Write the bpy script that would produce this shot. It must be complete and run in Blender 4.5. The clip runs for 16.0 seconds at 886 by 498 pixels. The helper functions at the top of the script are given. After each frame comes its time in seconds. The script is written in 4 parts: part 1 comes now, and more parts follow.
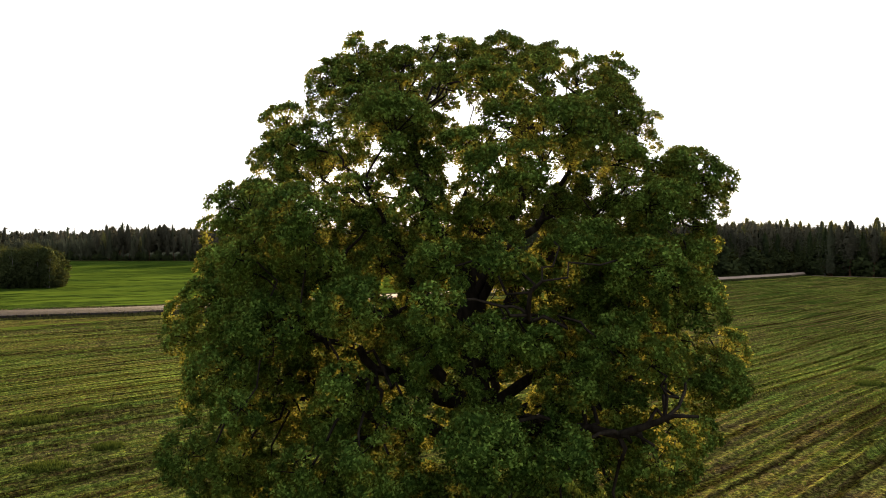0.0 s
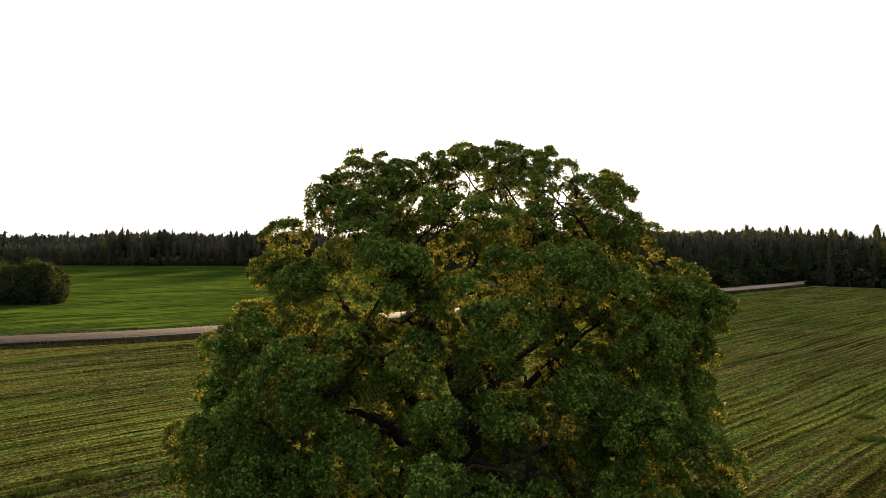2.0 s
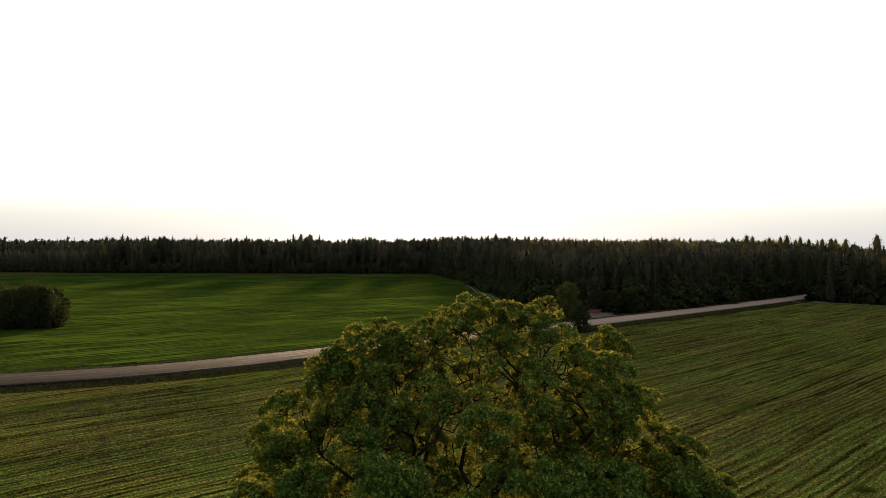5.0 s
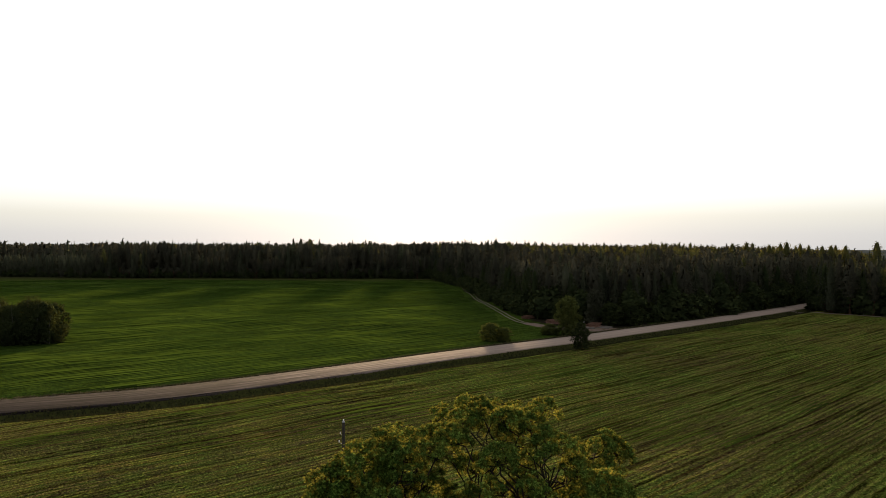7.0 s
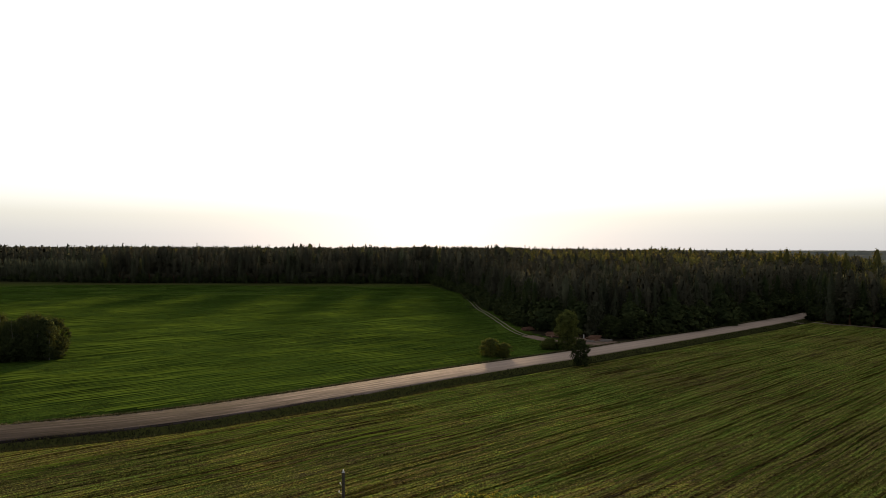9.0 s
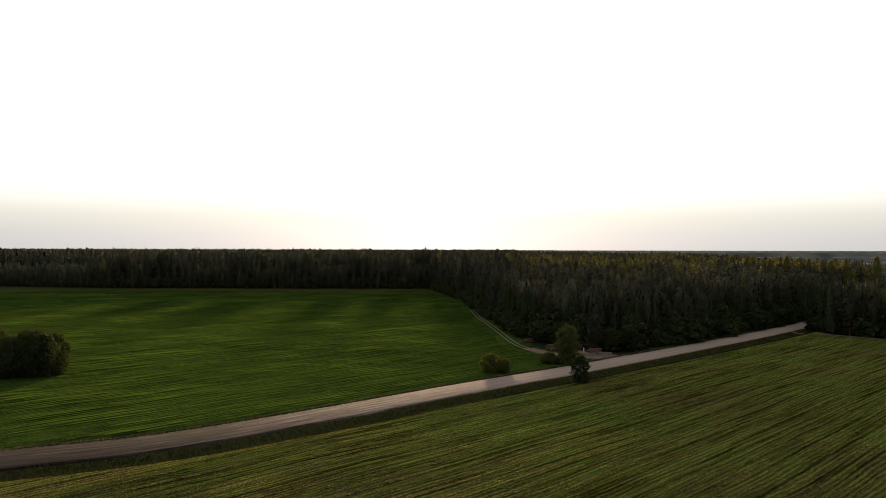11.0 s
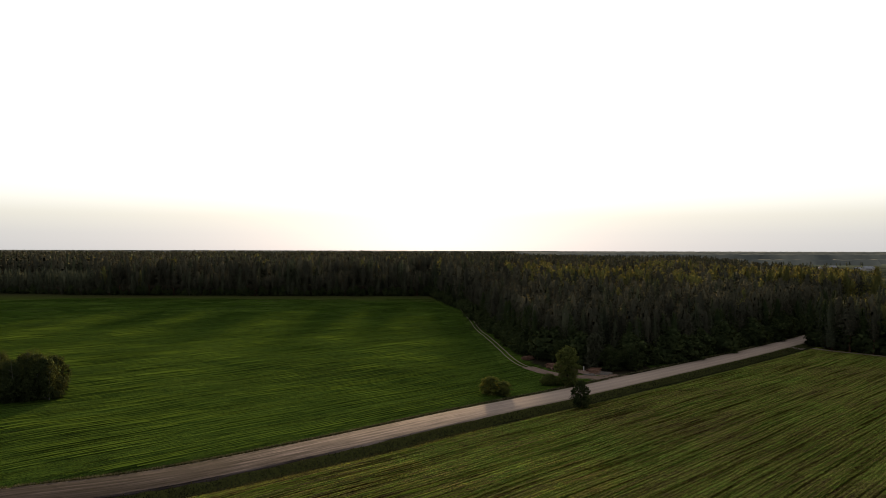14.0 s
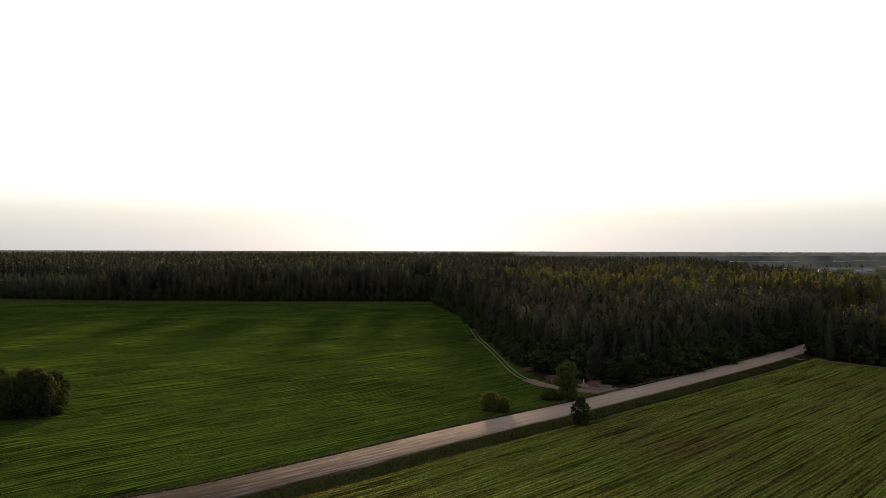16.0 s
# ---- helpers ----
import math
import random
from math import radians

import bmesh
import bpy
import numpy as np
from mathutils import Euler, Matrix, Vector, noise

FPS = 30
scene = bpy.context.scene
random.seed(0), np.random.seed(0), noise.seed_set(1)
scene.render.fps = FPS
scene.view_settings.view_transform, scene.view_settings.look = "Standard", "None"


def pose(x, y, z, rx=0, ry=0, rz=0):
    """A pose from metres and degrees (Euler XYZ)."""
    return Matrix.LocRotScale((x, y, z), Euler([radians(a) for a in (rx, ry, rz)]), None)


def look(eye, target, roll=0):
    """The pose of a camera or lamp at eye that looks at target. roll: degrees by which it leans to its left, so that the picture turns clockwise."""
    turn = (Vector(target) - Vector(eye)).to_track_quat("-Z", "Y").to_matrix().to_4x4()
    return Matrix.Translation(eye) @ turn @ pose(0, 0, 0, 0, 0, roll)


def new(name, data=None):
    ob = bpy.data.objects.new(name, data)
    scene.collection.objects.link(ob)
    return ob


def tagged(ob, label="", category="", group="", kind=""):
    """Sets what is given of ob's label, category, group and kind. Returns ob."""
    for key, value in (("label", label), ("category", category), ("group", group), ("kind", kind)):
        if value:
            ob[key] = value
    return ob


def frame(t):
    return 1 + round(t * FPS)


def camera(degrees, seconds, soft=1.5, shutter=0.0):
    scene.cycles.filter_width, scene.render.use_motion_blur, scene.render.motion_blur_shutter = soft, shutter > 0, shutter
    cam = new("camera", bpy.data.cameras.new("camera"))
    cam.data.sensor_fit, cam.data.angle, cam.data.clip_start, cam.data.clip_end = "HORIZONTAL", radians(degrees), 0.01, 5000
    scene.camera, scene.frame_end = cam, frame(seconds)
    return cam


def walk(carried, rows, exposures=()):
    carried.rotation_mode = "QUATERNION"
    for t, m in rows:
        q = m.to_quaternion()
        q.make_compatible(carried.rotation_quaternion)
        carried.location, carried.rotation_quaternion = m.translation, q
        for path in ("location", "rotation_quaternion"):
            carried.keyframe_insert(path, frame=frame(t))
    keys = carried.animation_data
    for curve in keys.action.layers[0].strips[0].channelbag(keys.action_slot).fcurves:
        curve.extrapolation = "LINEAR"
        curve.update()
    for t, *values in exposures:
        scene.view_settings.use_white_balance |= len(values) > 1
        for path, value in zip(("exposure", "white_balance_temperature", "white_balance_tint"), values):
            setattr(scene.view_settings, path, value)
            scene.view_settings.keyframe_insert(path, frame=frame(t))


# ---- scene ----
# ---------- camera: a steady vertical climb beside the oak ----------
CLIMB, START = 1.8, 8.93


def height(t):
    return START + CLIMB * t


cam = camera(65.0, 16.0, soft=0.9)
walk(cam, [(t, look((0, 0, height(t)), (0, 1000, height(t)), 0.13)) for t in (0, 2, 4, 6, 8, 10, 12, 14, 16)],
     exposures=[(0, 2.30), (1.5, 2.12), (3.5, 1.68), (4.0, 1.55), (7, 1.23), (16, 1.20)])

# ---------- sky and sun ----------
SUN_EL, SUN_AZ = radians(4.9), radians(-0.9)      # azimuth from +Y towards +X
world = bpy.data.worlds.new("evening_sky")
scene.world = world
world.use_nodes = True
wn, wl = world.node_tree.nodes, world.node_tree.links
wn.clear()
w_out = wn.new("ShaderNodeOutputWorld")
w_bg = wn.new("ShaderNodeBackground")
w_sky = wn.new("ShaderNodeTexSky")
w_sky.sky_type = "NISHITA"
w_sky.sun_disc = False
w_sky.sun_elevation = SUN_EL
w_sky.sun_rotation = SUN_AZ
w_sky.air_density, w_sky.dust_density, w_sky.ozone_density = 1.0, 1.0, 1.0
w_hue = wn.new("ShaderNodeHueSaturation")
w_hue.inputs["Saturation"].default_value = 0.55
w_scale = wn.new("ShaderNodeVectorMath")
w_scale.operation = "SCALE"
w_scale.inputs["Scale"].default_value = 0.0055
wl.new(w_sky.outputs["Color"], w_hue.inputs["Color"])
wl.new(w_hue.outputs["Color"], w_scale.inputs[0])
# thin high haze over the whole sky, greyer low down on the horizon
w_tc = wn.new("ShaderNodeTexCoord")
w_sep = wn.new("ShaderNodeSeparateXYZ")
w_ramp = wn.new("ShaderNodeValToRGB")
wl.new(w_tc.outputs["Generated"], w_sep.inputs["Vector"])
wl.new(w_sep.outputs["Z"], w_ramp.inputs["Fac"])
haze = [(0.0, (0.355, 0.356, 0.358)), (0.02, (0.385, 0.383, 0.376)), (0.045, (0.47, 0.458, 0.412)), (0.07, (0.61, 0.60, 0.55)), (0.10, (0.66, 0.66, 0.65)), (0.30, (0.68, 0.69, 0.70)),
        (0.45, (0.45, 0.46, 0.48)), (1.0, (0.42, 0.435, 0.46))]
while len(w_ramp.color_ramp.elements) < len(haze):
    w_ramp.color_ramp.elements.new(0.5)
for e, (p, c) in zip(w_ramp.color_ramp.elements, haze):
    e.position, e.color = p, (*c, 1)
w_add = wn.new("ShaderNodeVectorMath")
w_add.operation = "ADD"
wl.new(w_scale.outputs["Vector"], w_add.inputs[0])
w_side = wn.new("ShaderNodeMapRange")       # brighter towards the sun's half of the sky
w_side.inputs["From Min"].default_value = -1.0
w_side.inputs["To Min"].default_value = 0.36
wl.new(w_sep.outputs["Y"], w_side.inputs["Value"])
w_half = wn.new("ShaderNodeVectorMath")
w_half.operation = "SCALE"
wl.new(w_ramp.outputs["Color"], w_half.inputs[0])
wl.new(w_side.outputs["Result"], w_half.inputs["Scale"])
wl.new(w_half.outputs["Vector"], w_add.inputs[1])
w_bg.inputs["Strength"].default_value = 0.75
wl.new(w_add.outputs["Vector"], w_bg.inputs["Color"])
wl.new(w_bg.outputs["Background"], w_out.inputs["Surface"])

sun = new("sun", bpy.data.lights.new("sun", "SUN"))
sun.data.energy, sun.data.angle, sun.data.color = 5.6, radians(3.5), (1.0, 0.72, 0.42)
sun_dir = Vector((math.sin(SUN_AZ) * math.cos(SUN_EL), math.cos(SUN_AZ) * math.cos(SUN_EL), math.sin(SUN_EL)))
sun.matrix_world = look((0, 0, 100), Vector((0, 0, 100)) - sun_dir)


# ---------- materials ----------
class Mat:
    """A node material with a few short cuts."""

    def __init__(self, name):
        self.m = bpy.data.materials.new(name)
        self.m.use_nodes = True
        self.n, self.l = self.m.node_tree.nodes, self.m.node_tree.links
        self.b = self.n["Principled BSDF"]
        self.out = self.n["Material Output"]

    def node(self, kind, **values):
        nd = self.n.new(kind)
        for key, value in values.items():
            nd.inputs[key].default_value = value
        return nd

    def coords(self, scale=(1, 1, 1), rot=0.0):
        tc = self.n.new("ShaderNodeTexCoord")
        mp = self.n.new("ShaderNodeMapping")
        mp.inputs["Scale"].default_value = scale
        if rot:
            pre = self.n.new("ShaderNodeMapping")
            pre.inputs["Rotation"].default_value = (0, 0, rot)
            self.l.new(tc.outputs["Object"], pre.inputs["Vector"])
            self.l.new(pre.outputs["Vector"], mp.inputs["Vector"])
        else:
            self.l.new(tc.outputs["Object"], mp.inputs["Vector"])
        return mp.outputs["Vector"]

    def noise(self, vec, scale, detail=4.0, rough=0.55):
        nz = self.node("ShaderNodeTexNoise", Scale=scale, Detail=detail, Roughness=rough)
        self.l.new(vec, nz.inputs["Vector"])
        return nz.outputs["Fac"]

    def ramp(self, fac, stops):
        rp = self.n.new("ShaderNodeValToRGB")
        el = rp.color_ramp.elements
        while len(el) < len(stops):
            el.new(0.5)
        for e, (p, c) in zip(el, stops):
            e.position = p
            e.color = (*c, 1) if len(c) == 3 else c
        self.l.new(fac, rp.inputs["Fac"])
        return rp.outputs["Color"]

    def mix(self, fac, a, b, blend="MIX"):
        mx = self.n.new("ShaderNodeMix")
        mx.data_type, mx.blend_type = "RGBA", blend
        for value, i in ((fac, 0), (a, 6), (b, 7)):
            if hasattr(value, "default_value"):
                self.l.new(value, mx.inputs[i])
            else:
                mx.inputs[i].default_value = value if i == 0 else (*value, 1)
        return mx.outputs[2]

    def maths(self, op, a, b=0.0):
        mt = self.n.new("ShaderNodeMath")
        mt.operation = op
        for value, i in ((a, 0), (b, 1)):
            if hasattr(value, "default_value"):
                self.l.new(value, mt.inputs[i])
            else:
                mt.inputs[i].default_value = value
        return mt.outputs[0]

    def bump(self, height_out, strength, distance):
        bp = self.node("ShaderNodeBump", Strength=strength, Distance=distance)
        self.l.new(height_out, bp.inputs["Height"])
        self.l.new(bp.outputs["Normal"], self.b.inputs["Normal"])

    def done(self, colour, rough=0.8, spec=0.3):
        if hasattr(colour, "default_value"):
            self.l.new(colour, self.b.inputs["Base Color"])
        else:
            self.b.inputs["Base Color"].default_value = (*colour, 1)
        self.b.inputs["Roughness"].default_value = rough
        self.b.inputs["Specular IOR Level"].default_value = spec
        return self.m


def leaf_material(name, dark, mid, light, through_colour, through_amount=0.4, rough=0.5, spec=0.3, large=0.35, swing=0.35):
    """Leaves: each its own shade, with light passing through the blade."""
    k = Mat(name)
    geo = k.n.new("ShaderNodeNewGeometry")
    col = k.ramp(geo.outputs["Random Per Island"], [(0.0, dark), (0.55, mid), (1.0, light)])
    patch = k.ramp(k.noise(k.coords(), large, 3), [(0.35, (1 - swing * 1.08, 1 - swing, 1 - swing * 1.1)), (0.65, (1 + swing * 0.6, 1 + swing * 0.5, 1.0))])
    col = k.mix(1.0, col, patch, "MULTIPLY")
    tone = k.n.new("ShaderNodeAttribute")          # each tree of a wood has a tone of its own
    tone.attribute_name = "tone"
    grey = k.n.new("ShaderNodeCombineColor")
    for q in range(3):
        k.l.new(k.maths("ADD", tone.outputs["Fac"], 1.0), grey.inputs[q])
    col = k.mix(1.0, col, grey.outputs[0], "MULTIPLY")
    k.done(col, rough, spec)
    tr = k.n.new("ShaderNodeBsdfTranslucent")
    tcol = k.mix(1.0, patch, through_colour, "MULTIPLY")
    k.l.new(tcol, tr.inputs["Color"])
    k.l.new(geo.outputs["True Normal"], tr.inputs["Normal"])
    ms = k.n.new("ShaderNodeMixShader")
    ms.inputs[0].default_value = through_amount
    k.l.new(k.b.outputs[0], ms.inputs[1])
    k.l.new(tr.outputs[0], ms.inputs[2])
    k.l.new(ms.outputs[0], k.out.inputs["Surface"])
    return k.m


def bark_material(name, a, b, scale=6.0):
    k = Mat(name)
    f = k.noise(k.coords((1, 1, 0.25)), scale, 6, 0.65)
    k.bump(f, 0.8, 0.05)
    return k.done(k.ramp(f, [(0.3, a), (0.7, b)]), 1.0, 0.02)


ROWS = radians(-43.0)     # the drill rows run beside the road


def field_material():
    """Young crop in drill rows: soil between the rows, thin and rank patches; a greener crop beyond the road."""
    k = Mat("field_crop")
    v = k.coords((1, 1, 1), ROWS)
    shake = k.n.new("ShaderNodeTexNoise")
    shake.inputs["Scale"].default_value, shake.inputs["Detail"].default_value = 1.3, 4.0
    k.l.new(v, shake.inputs["Vector"])
    push = k.n.new("ShaderNodeVectorMath")
    push.operation = "MULTIPLY_ADD"
    push.inputs[1].default_value = (0.25, 1.1, 0.0)
    k.l.new(shake.outputs["Color"], push.inputs[0])
    k.l.new(k.coords((0.035, 1.35, 1), ROWS), push.inputs[2])
    furrow = k.ramp(k.noise(push.outputs[0], 1.0, 3, 0.55), [(0.39, (0.36, 0.34, 0.32)), (0.47, (0.98, 0.98, 0.98)), (0.72, (1.2, 1.2, 1.18))])
    speck = k.ramp(k.noise(v, 5.0, 4, 0.7), [(0.36, (0.32, 0.30, 0.28)), (0.50, (0.98, 0.98, 0.98)), (0.62, (2.4, 2.3, 1.7))])
    grit = k.ramp(k.noise(v, 15.0, 3, 0.7), [(0.36, (0.50, 0.49, 0.48)), (0.50, (0.98, 0.98, 0.98)), (0.66, (1.65, 1.62, 1.45))])
    coarse = k.ramp(k.noise(k.coords((0.010, 0.36, 1), ROWS), 1.0, 3, 0.55), [(0.33, (0.74, 0.72, 0.70)), (0.46, (0.98, 0.98, 0.98)), (0.7, (1.12, 1.12, 1.12))])
    drill = k.noise(k.coords((0.15, 4.5, 1), ROWS), 1.0, 3, 0.6)
    thin = k.noise(k.coords((0.06, 1.9, 1), ROWS), 1.0, 4, 0.6)
    wide = k.noise(k.coords((0.006, 0.06, 1), ROWS), 1.0, 4)
    patch = k.noise(v, 0.022, 5, 0.6)
    tuft = k.noise(v, 0.45, 5, 0.7)
    fine = k.noise(v, 2.2, 7, 0.78)
    rowed = k.n.new("ShaderNodeSeparateXYZ")
    k.l.new(v, rowed.inputs[0])
    wob = k.noise(k.coords((0.05, 0.25, 1), ROWS), 1.0, 3, 0.6)
    comb = k.maths("SINE", k.maths("ADD", k.maths("MULTIPLY", rowed.outputs[1], 8.2), k.maths("ADD", k.maths("MULTIPLY", wob, 14.0), k.maths("MULTIPLY", fine, 2.6))))
    comb = k.ramp(k.maths("ADD", k.maths("MULTIPLY", comb, 0.5), 0.5), [(0.0, (0.64, 0.62, 0.60)), (0.35, (0.86, 0.86, 0.85)), (0.75, (1.16, 1.16, 1.12))])
    cover = 0.5
    for layer, amount in ((drill, 0.5), (thin, 0.8), (wide, 0.4), (patch, 0.75), (tuft, 0.7), (fine, 0.9)):
        cover = k.maths("ADD", k.maths("MULTIPLY", k.maths("SUBTRACT", layer, 0.5), amount), cover)
    near = k.ramp(cover, [(0.17, (0.042, 0.030, 0.019)), (0.35, (0.081, 0.068, 0.026)),
                          (0.52, (0.089, 0.096, 0.023)), (0.68, (0.077, 0.112, 0.023)), (0.85, (0.100, 0.136, 0.028))])
    far = k.ramp(cover, [(0.20, (0.017, 0.024, 0.007)), (0.48, (0.029, 0.050, 0.009)), (0.80, (0.056, 0.084, 0.014))])
    marks = k.mix(1.0, k.mix(1.0, furrow, coarse, "MULTIPLY"), speck, "MULTIPLY")
    near = k.mix(1.0, k.mix(1.0, k.mix(1.0, near, marks, "MULTIPLY"), comb, "MULTIPLY"), grit, "MULTIPLY")
    far = k.mix(0.85, far, marks, "MULTIPLY")
    side = k.n.new("ShaderNodeAttribute")
    side.attribute_name = "beyond"
    verge = k.n.new("ShaderNodeAttribute")
    verge.attribute_name = "verge"
    grass = k.ramp(fine, [(0.3, (0.020, 0.024, 0.008)), (0.7, (0.055, 0.055, 0.016))])
    col = k.mix(side.outputs["Fac"], near, far)
    col = k.mix(verge.outputs["Fac"], col, grass)
    litter = k.n.new("ShaderNodeAttribute")
    litter.attribute_name = "litter"
    col = k.mix(litter.outputs["Fac"], col, k.ramp(fine, [(0.3, (0.012, 0.010, 0.007)), (0.7, (0.030, 0.026, 0.016))]))
    straw = k.n.new("ShaderNodeAttribute")
    straw.attribute_name = "straw"
    hay = k.n.new("ShaderNodeAttribute")
    hay.attribute_name = "hay"
    col = k.mix(hay.outputs["Fac"], col, k.ramp(wide, [(0.46, (0.026, 0.031, 0.022)), (0.64, (0.080, 0.085, 0.055))]))
    col = k.mix(straw.outputs["Fac"], col, k.ramp(patch, [(0.35, (0.11, 0.12, 0.07)), (0.65, (0.20, 0.20, 0.14))]))
    k.bump(k.maths("ADD", k.maths("MULTIPLY", cover, 1.5), fine), 0.8, 0.14)
    return k.done(col, 1.0, 0.0)


def road_material():
    k = Mat("gravel")
    fine = k.noise(k.coords(), 9.0, 6, 0.7)
    patch = k.noise(k.coords(), 0.25, 4)
    lane = k.n.new("ShaderNodeAttribute")
    lane.attribute_name = "across"
    wob = k.maths("ADD", lane.outputs["Fac"], k.maths("MULTIPLY", k.maths("SUBTRACT", patch, 0.5), 0.10))
    tracks = k.ramp(wob, [(0.0, (0.118, 0.094, 0.072)), (0.10, (0.212, 0.168, 0.140)), (0.22, (0.204, 0.160, 0.134)), (0.36, (0.238, 0.190, 0.160)),
                          (0.50, (0.208, 0.164, 0.138)), (0.62, (0.234, 0.186, 0.157)), (0.76, (0.200, 0.157, 0.132)),
                          (0.90, (0.214, 0.169, 0.141)), (1.0, (0.118, 0.094, 0.072))])
    shade = k.ramp(fine, [(0.3, (0.72, 0.72, 0.72)), (0.7, (1.15, 1.15, 1.15))])
    run = k.n.new("ShaderNodeAttribute")
    run.attribute_name = "run"
    pair = k.n.new("ShaderNodeCombineXYZ")
    k.l.new(k.maths("MULTIPLY", run.outputs["Fac"], 0.09), pair.inputs[0])
    k.l.new(k.maths("MULTIPLY", lane.outputs["Fac"], 13.0), pair.inputs[1])
    ruts = k.ramp(k.noise(pair.outputs[0], 1.0, 5, 0.6), [(0.40, (0.20, 0.19, 0.19)), (0.48, (0.70, 0.68, 0.68)), (0.56, (1.15, 1.12, 1.12)), (0.64, (2.3, 2.25, 2.25))])
    base = k.mix(1.0, tracks, shade, "MULTIPLY")
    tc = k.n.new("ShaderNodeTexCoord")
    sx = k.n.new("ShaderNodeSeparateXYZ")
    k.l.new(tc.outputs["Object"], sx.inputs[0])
    # darker towards -X: worn, rutted gravel, with dull light also put into the colour
    wear_shade = k.node("ShaderNodeMapRange", **{"From Min": -30.0, "From Max": 27.0, "To Min": 0.18, "To Max": 1.45})
    k.l.new(k.maths("ADD", sx.outputs[0], k.maths("MULTIPLY", patch, 20.0)), wear_shade.inputs["Value"])
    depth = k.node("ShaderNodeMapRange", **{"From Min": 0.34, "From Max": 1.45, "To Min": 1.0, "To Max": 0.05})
    k.l.new(wear_shade.outputs["Result"], depth.inputs["Value"])
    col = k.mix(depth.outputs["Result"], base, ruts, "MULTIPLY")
    # bluish tint at -X is painted-in shade, set against the warm sun
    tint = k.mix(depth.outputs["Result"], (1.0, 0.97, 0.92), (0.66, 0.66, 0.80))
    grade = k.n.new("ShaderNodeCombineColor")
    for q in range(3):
        k.l.new(wear_shade.outputs["Result"], grade.inputs[q])
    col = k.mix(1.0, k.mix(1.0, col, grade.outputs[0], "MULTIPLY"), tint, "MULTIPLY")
    k.bump(k.maths("ADD", fine, patch), 0.5, 0.06)
    return k.done(col, 1.0, 0.03)


def plain_material(name, a, b, scale, rough=0.85, spec=0.2, bump=0.3):
    k = Mat(name)
    f = k.noise(k.coords(), scale, 5, 0.6)
    if bump:
        k.bump(f, bump, 0.03)
    return k.done(k.ramp(f, [(0.3, a), (0.7, b)]), rough, spec)


M_OAK = leaf_material("oak_leaf", (0.009, 0.023, 0.006), (0.042, 0.088, 0.020), (0.182, 0.285, 0.060), (0.34, 0.30, 0.058), 0.19, 0.9, 0.0, 0.7, 0.40)
M_OAK_BARK = bark_material("oak_bark", (0.012, 0.010, 0.008), (0.038, 0.031, 0.025))
M_PINE = leaf_material("pine_needles", (0.042, 0.042, 0.033), (0.057, 0.055, 0.042), (0.076, 0.071, 0.053), (0.06, 0.05, 0.022), 0.05, 0.9, 0.0, 0.05)
M_SPRUCE = leaf_material("spruce_needles", (0.040, 0.045, 0.031), (0.053, 0.059, 0.040), (0.069, 0.076, 0.050), (0.03, 0.03, 0.012), 0.05, 0.9, 0.0, 0.05)
M_BIRCH = leaf_material("birch_leaf", (0.080, 0.084, 0.034), (0.096, 0.101, 0.040), (0.114, 0.119, 0.046), (0.21, 0.165, 0.040), 0.27, 0.9, 0.0, 0.06)
M_SHRUB = leaf_material("shrub_leaf", (0.025, 0.035, 0.018), (0.040, 0.052, 0.025), (0.062, 0.078, 0.034), (0.07, 0.075, 0.018), 0.22, 0.9, 0.0, 0.2)
M_YOUNG = leaf_material("young_leaf", (0.052, 0.056, 0.040), (0.068, 0.072, 0.051), (0.086, 0.090, 0.062), (0.05, 0.045, 0.020), 0.06, 0.9, 0.0, 0.05)
M_BUSH = leaf_material("bush_leaf", (0.060, 0.076, 0.028), (0.092, 0.112, 0.040), (0.135, 0.155, 0.056), (0.16, 0.16, 0.034), 0.34, 0.9, 0.0, 0.2)
M_CROP = leaf_material("crop_shoot", (0.055, 0.072, 0.016), (0.078, 0.102, 0.020), (0.112, 0.136, 0.028), (0.055, 0.075, 0.016), 0.2, 1.0, 0.0, 0.05)
M_CROP_FAR = leaf_material("crop_blade", (0.036, 0.062, 0.011), (0.049, 0.084, 0.015), (0.060, 0.110, 0.020), (0.046, 0.078, 0.013), 0.38, 1.0, 0.0, 0.03, 0.35)
M_CROP_NEAR = leaf_material("thin_crop_blade", (0.042, 0.062, 0.015), (0.060, 0.090, 0.019), (0.082, 0.118, 0.025), (0.050, 0.078, 0.015), 0.40, 1.0, 0.0, 0.04, 0.4)
M_VERGE = leaf_material("verge_blade", (0.026, 0.029, 0.016), (0.038, 0.041, 0.021), (0.062, 0.060, 0.032), (0.030, 0.030, 0.014), 0.15, 0.8, 0.0, 0.1)
M_DRY = leaf_material("dry_grass", (0.10, 0.090, 0.058), (0.14, 0.125, 0.080), (0.19, 0.17, 0.115), (0.06, 0.055, 0.035), 0.15, 1.0, 0.0, 0.2)
M_PINE_BARK = bark_material("pine_bark", (0.035, 0.022, 0.015), (0.085, 0.048, 0.030), 3.0)
M_BIRCH_BARK = bark_material("birch_bark", (0.05, 0.045, 0.04), (0.20, 0.19, 0.175), 2.0)
M_FIELD = field_material()
M_ROAD = road_material()
M_DIRT = plain_material("track_dirt", (0.11, 0.080, 0.058), (0.20, 0.150, 0.112), 1.2)
M_YARD = plain_material("yard_dirt", (0.085, 0.050, 0.034), (0.16, 0.105, 0.076), 0.8)
M_LOG = plain_material("log_bark", (0.07, 0.038, 0.026), (0.17, 0.09, 0.06), 3.0)
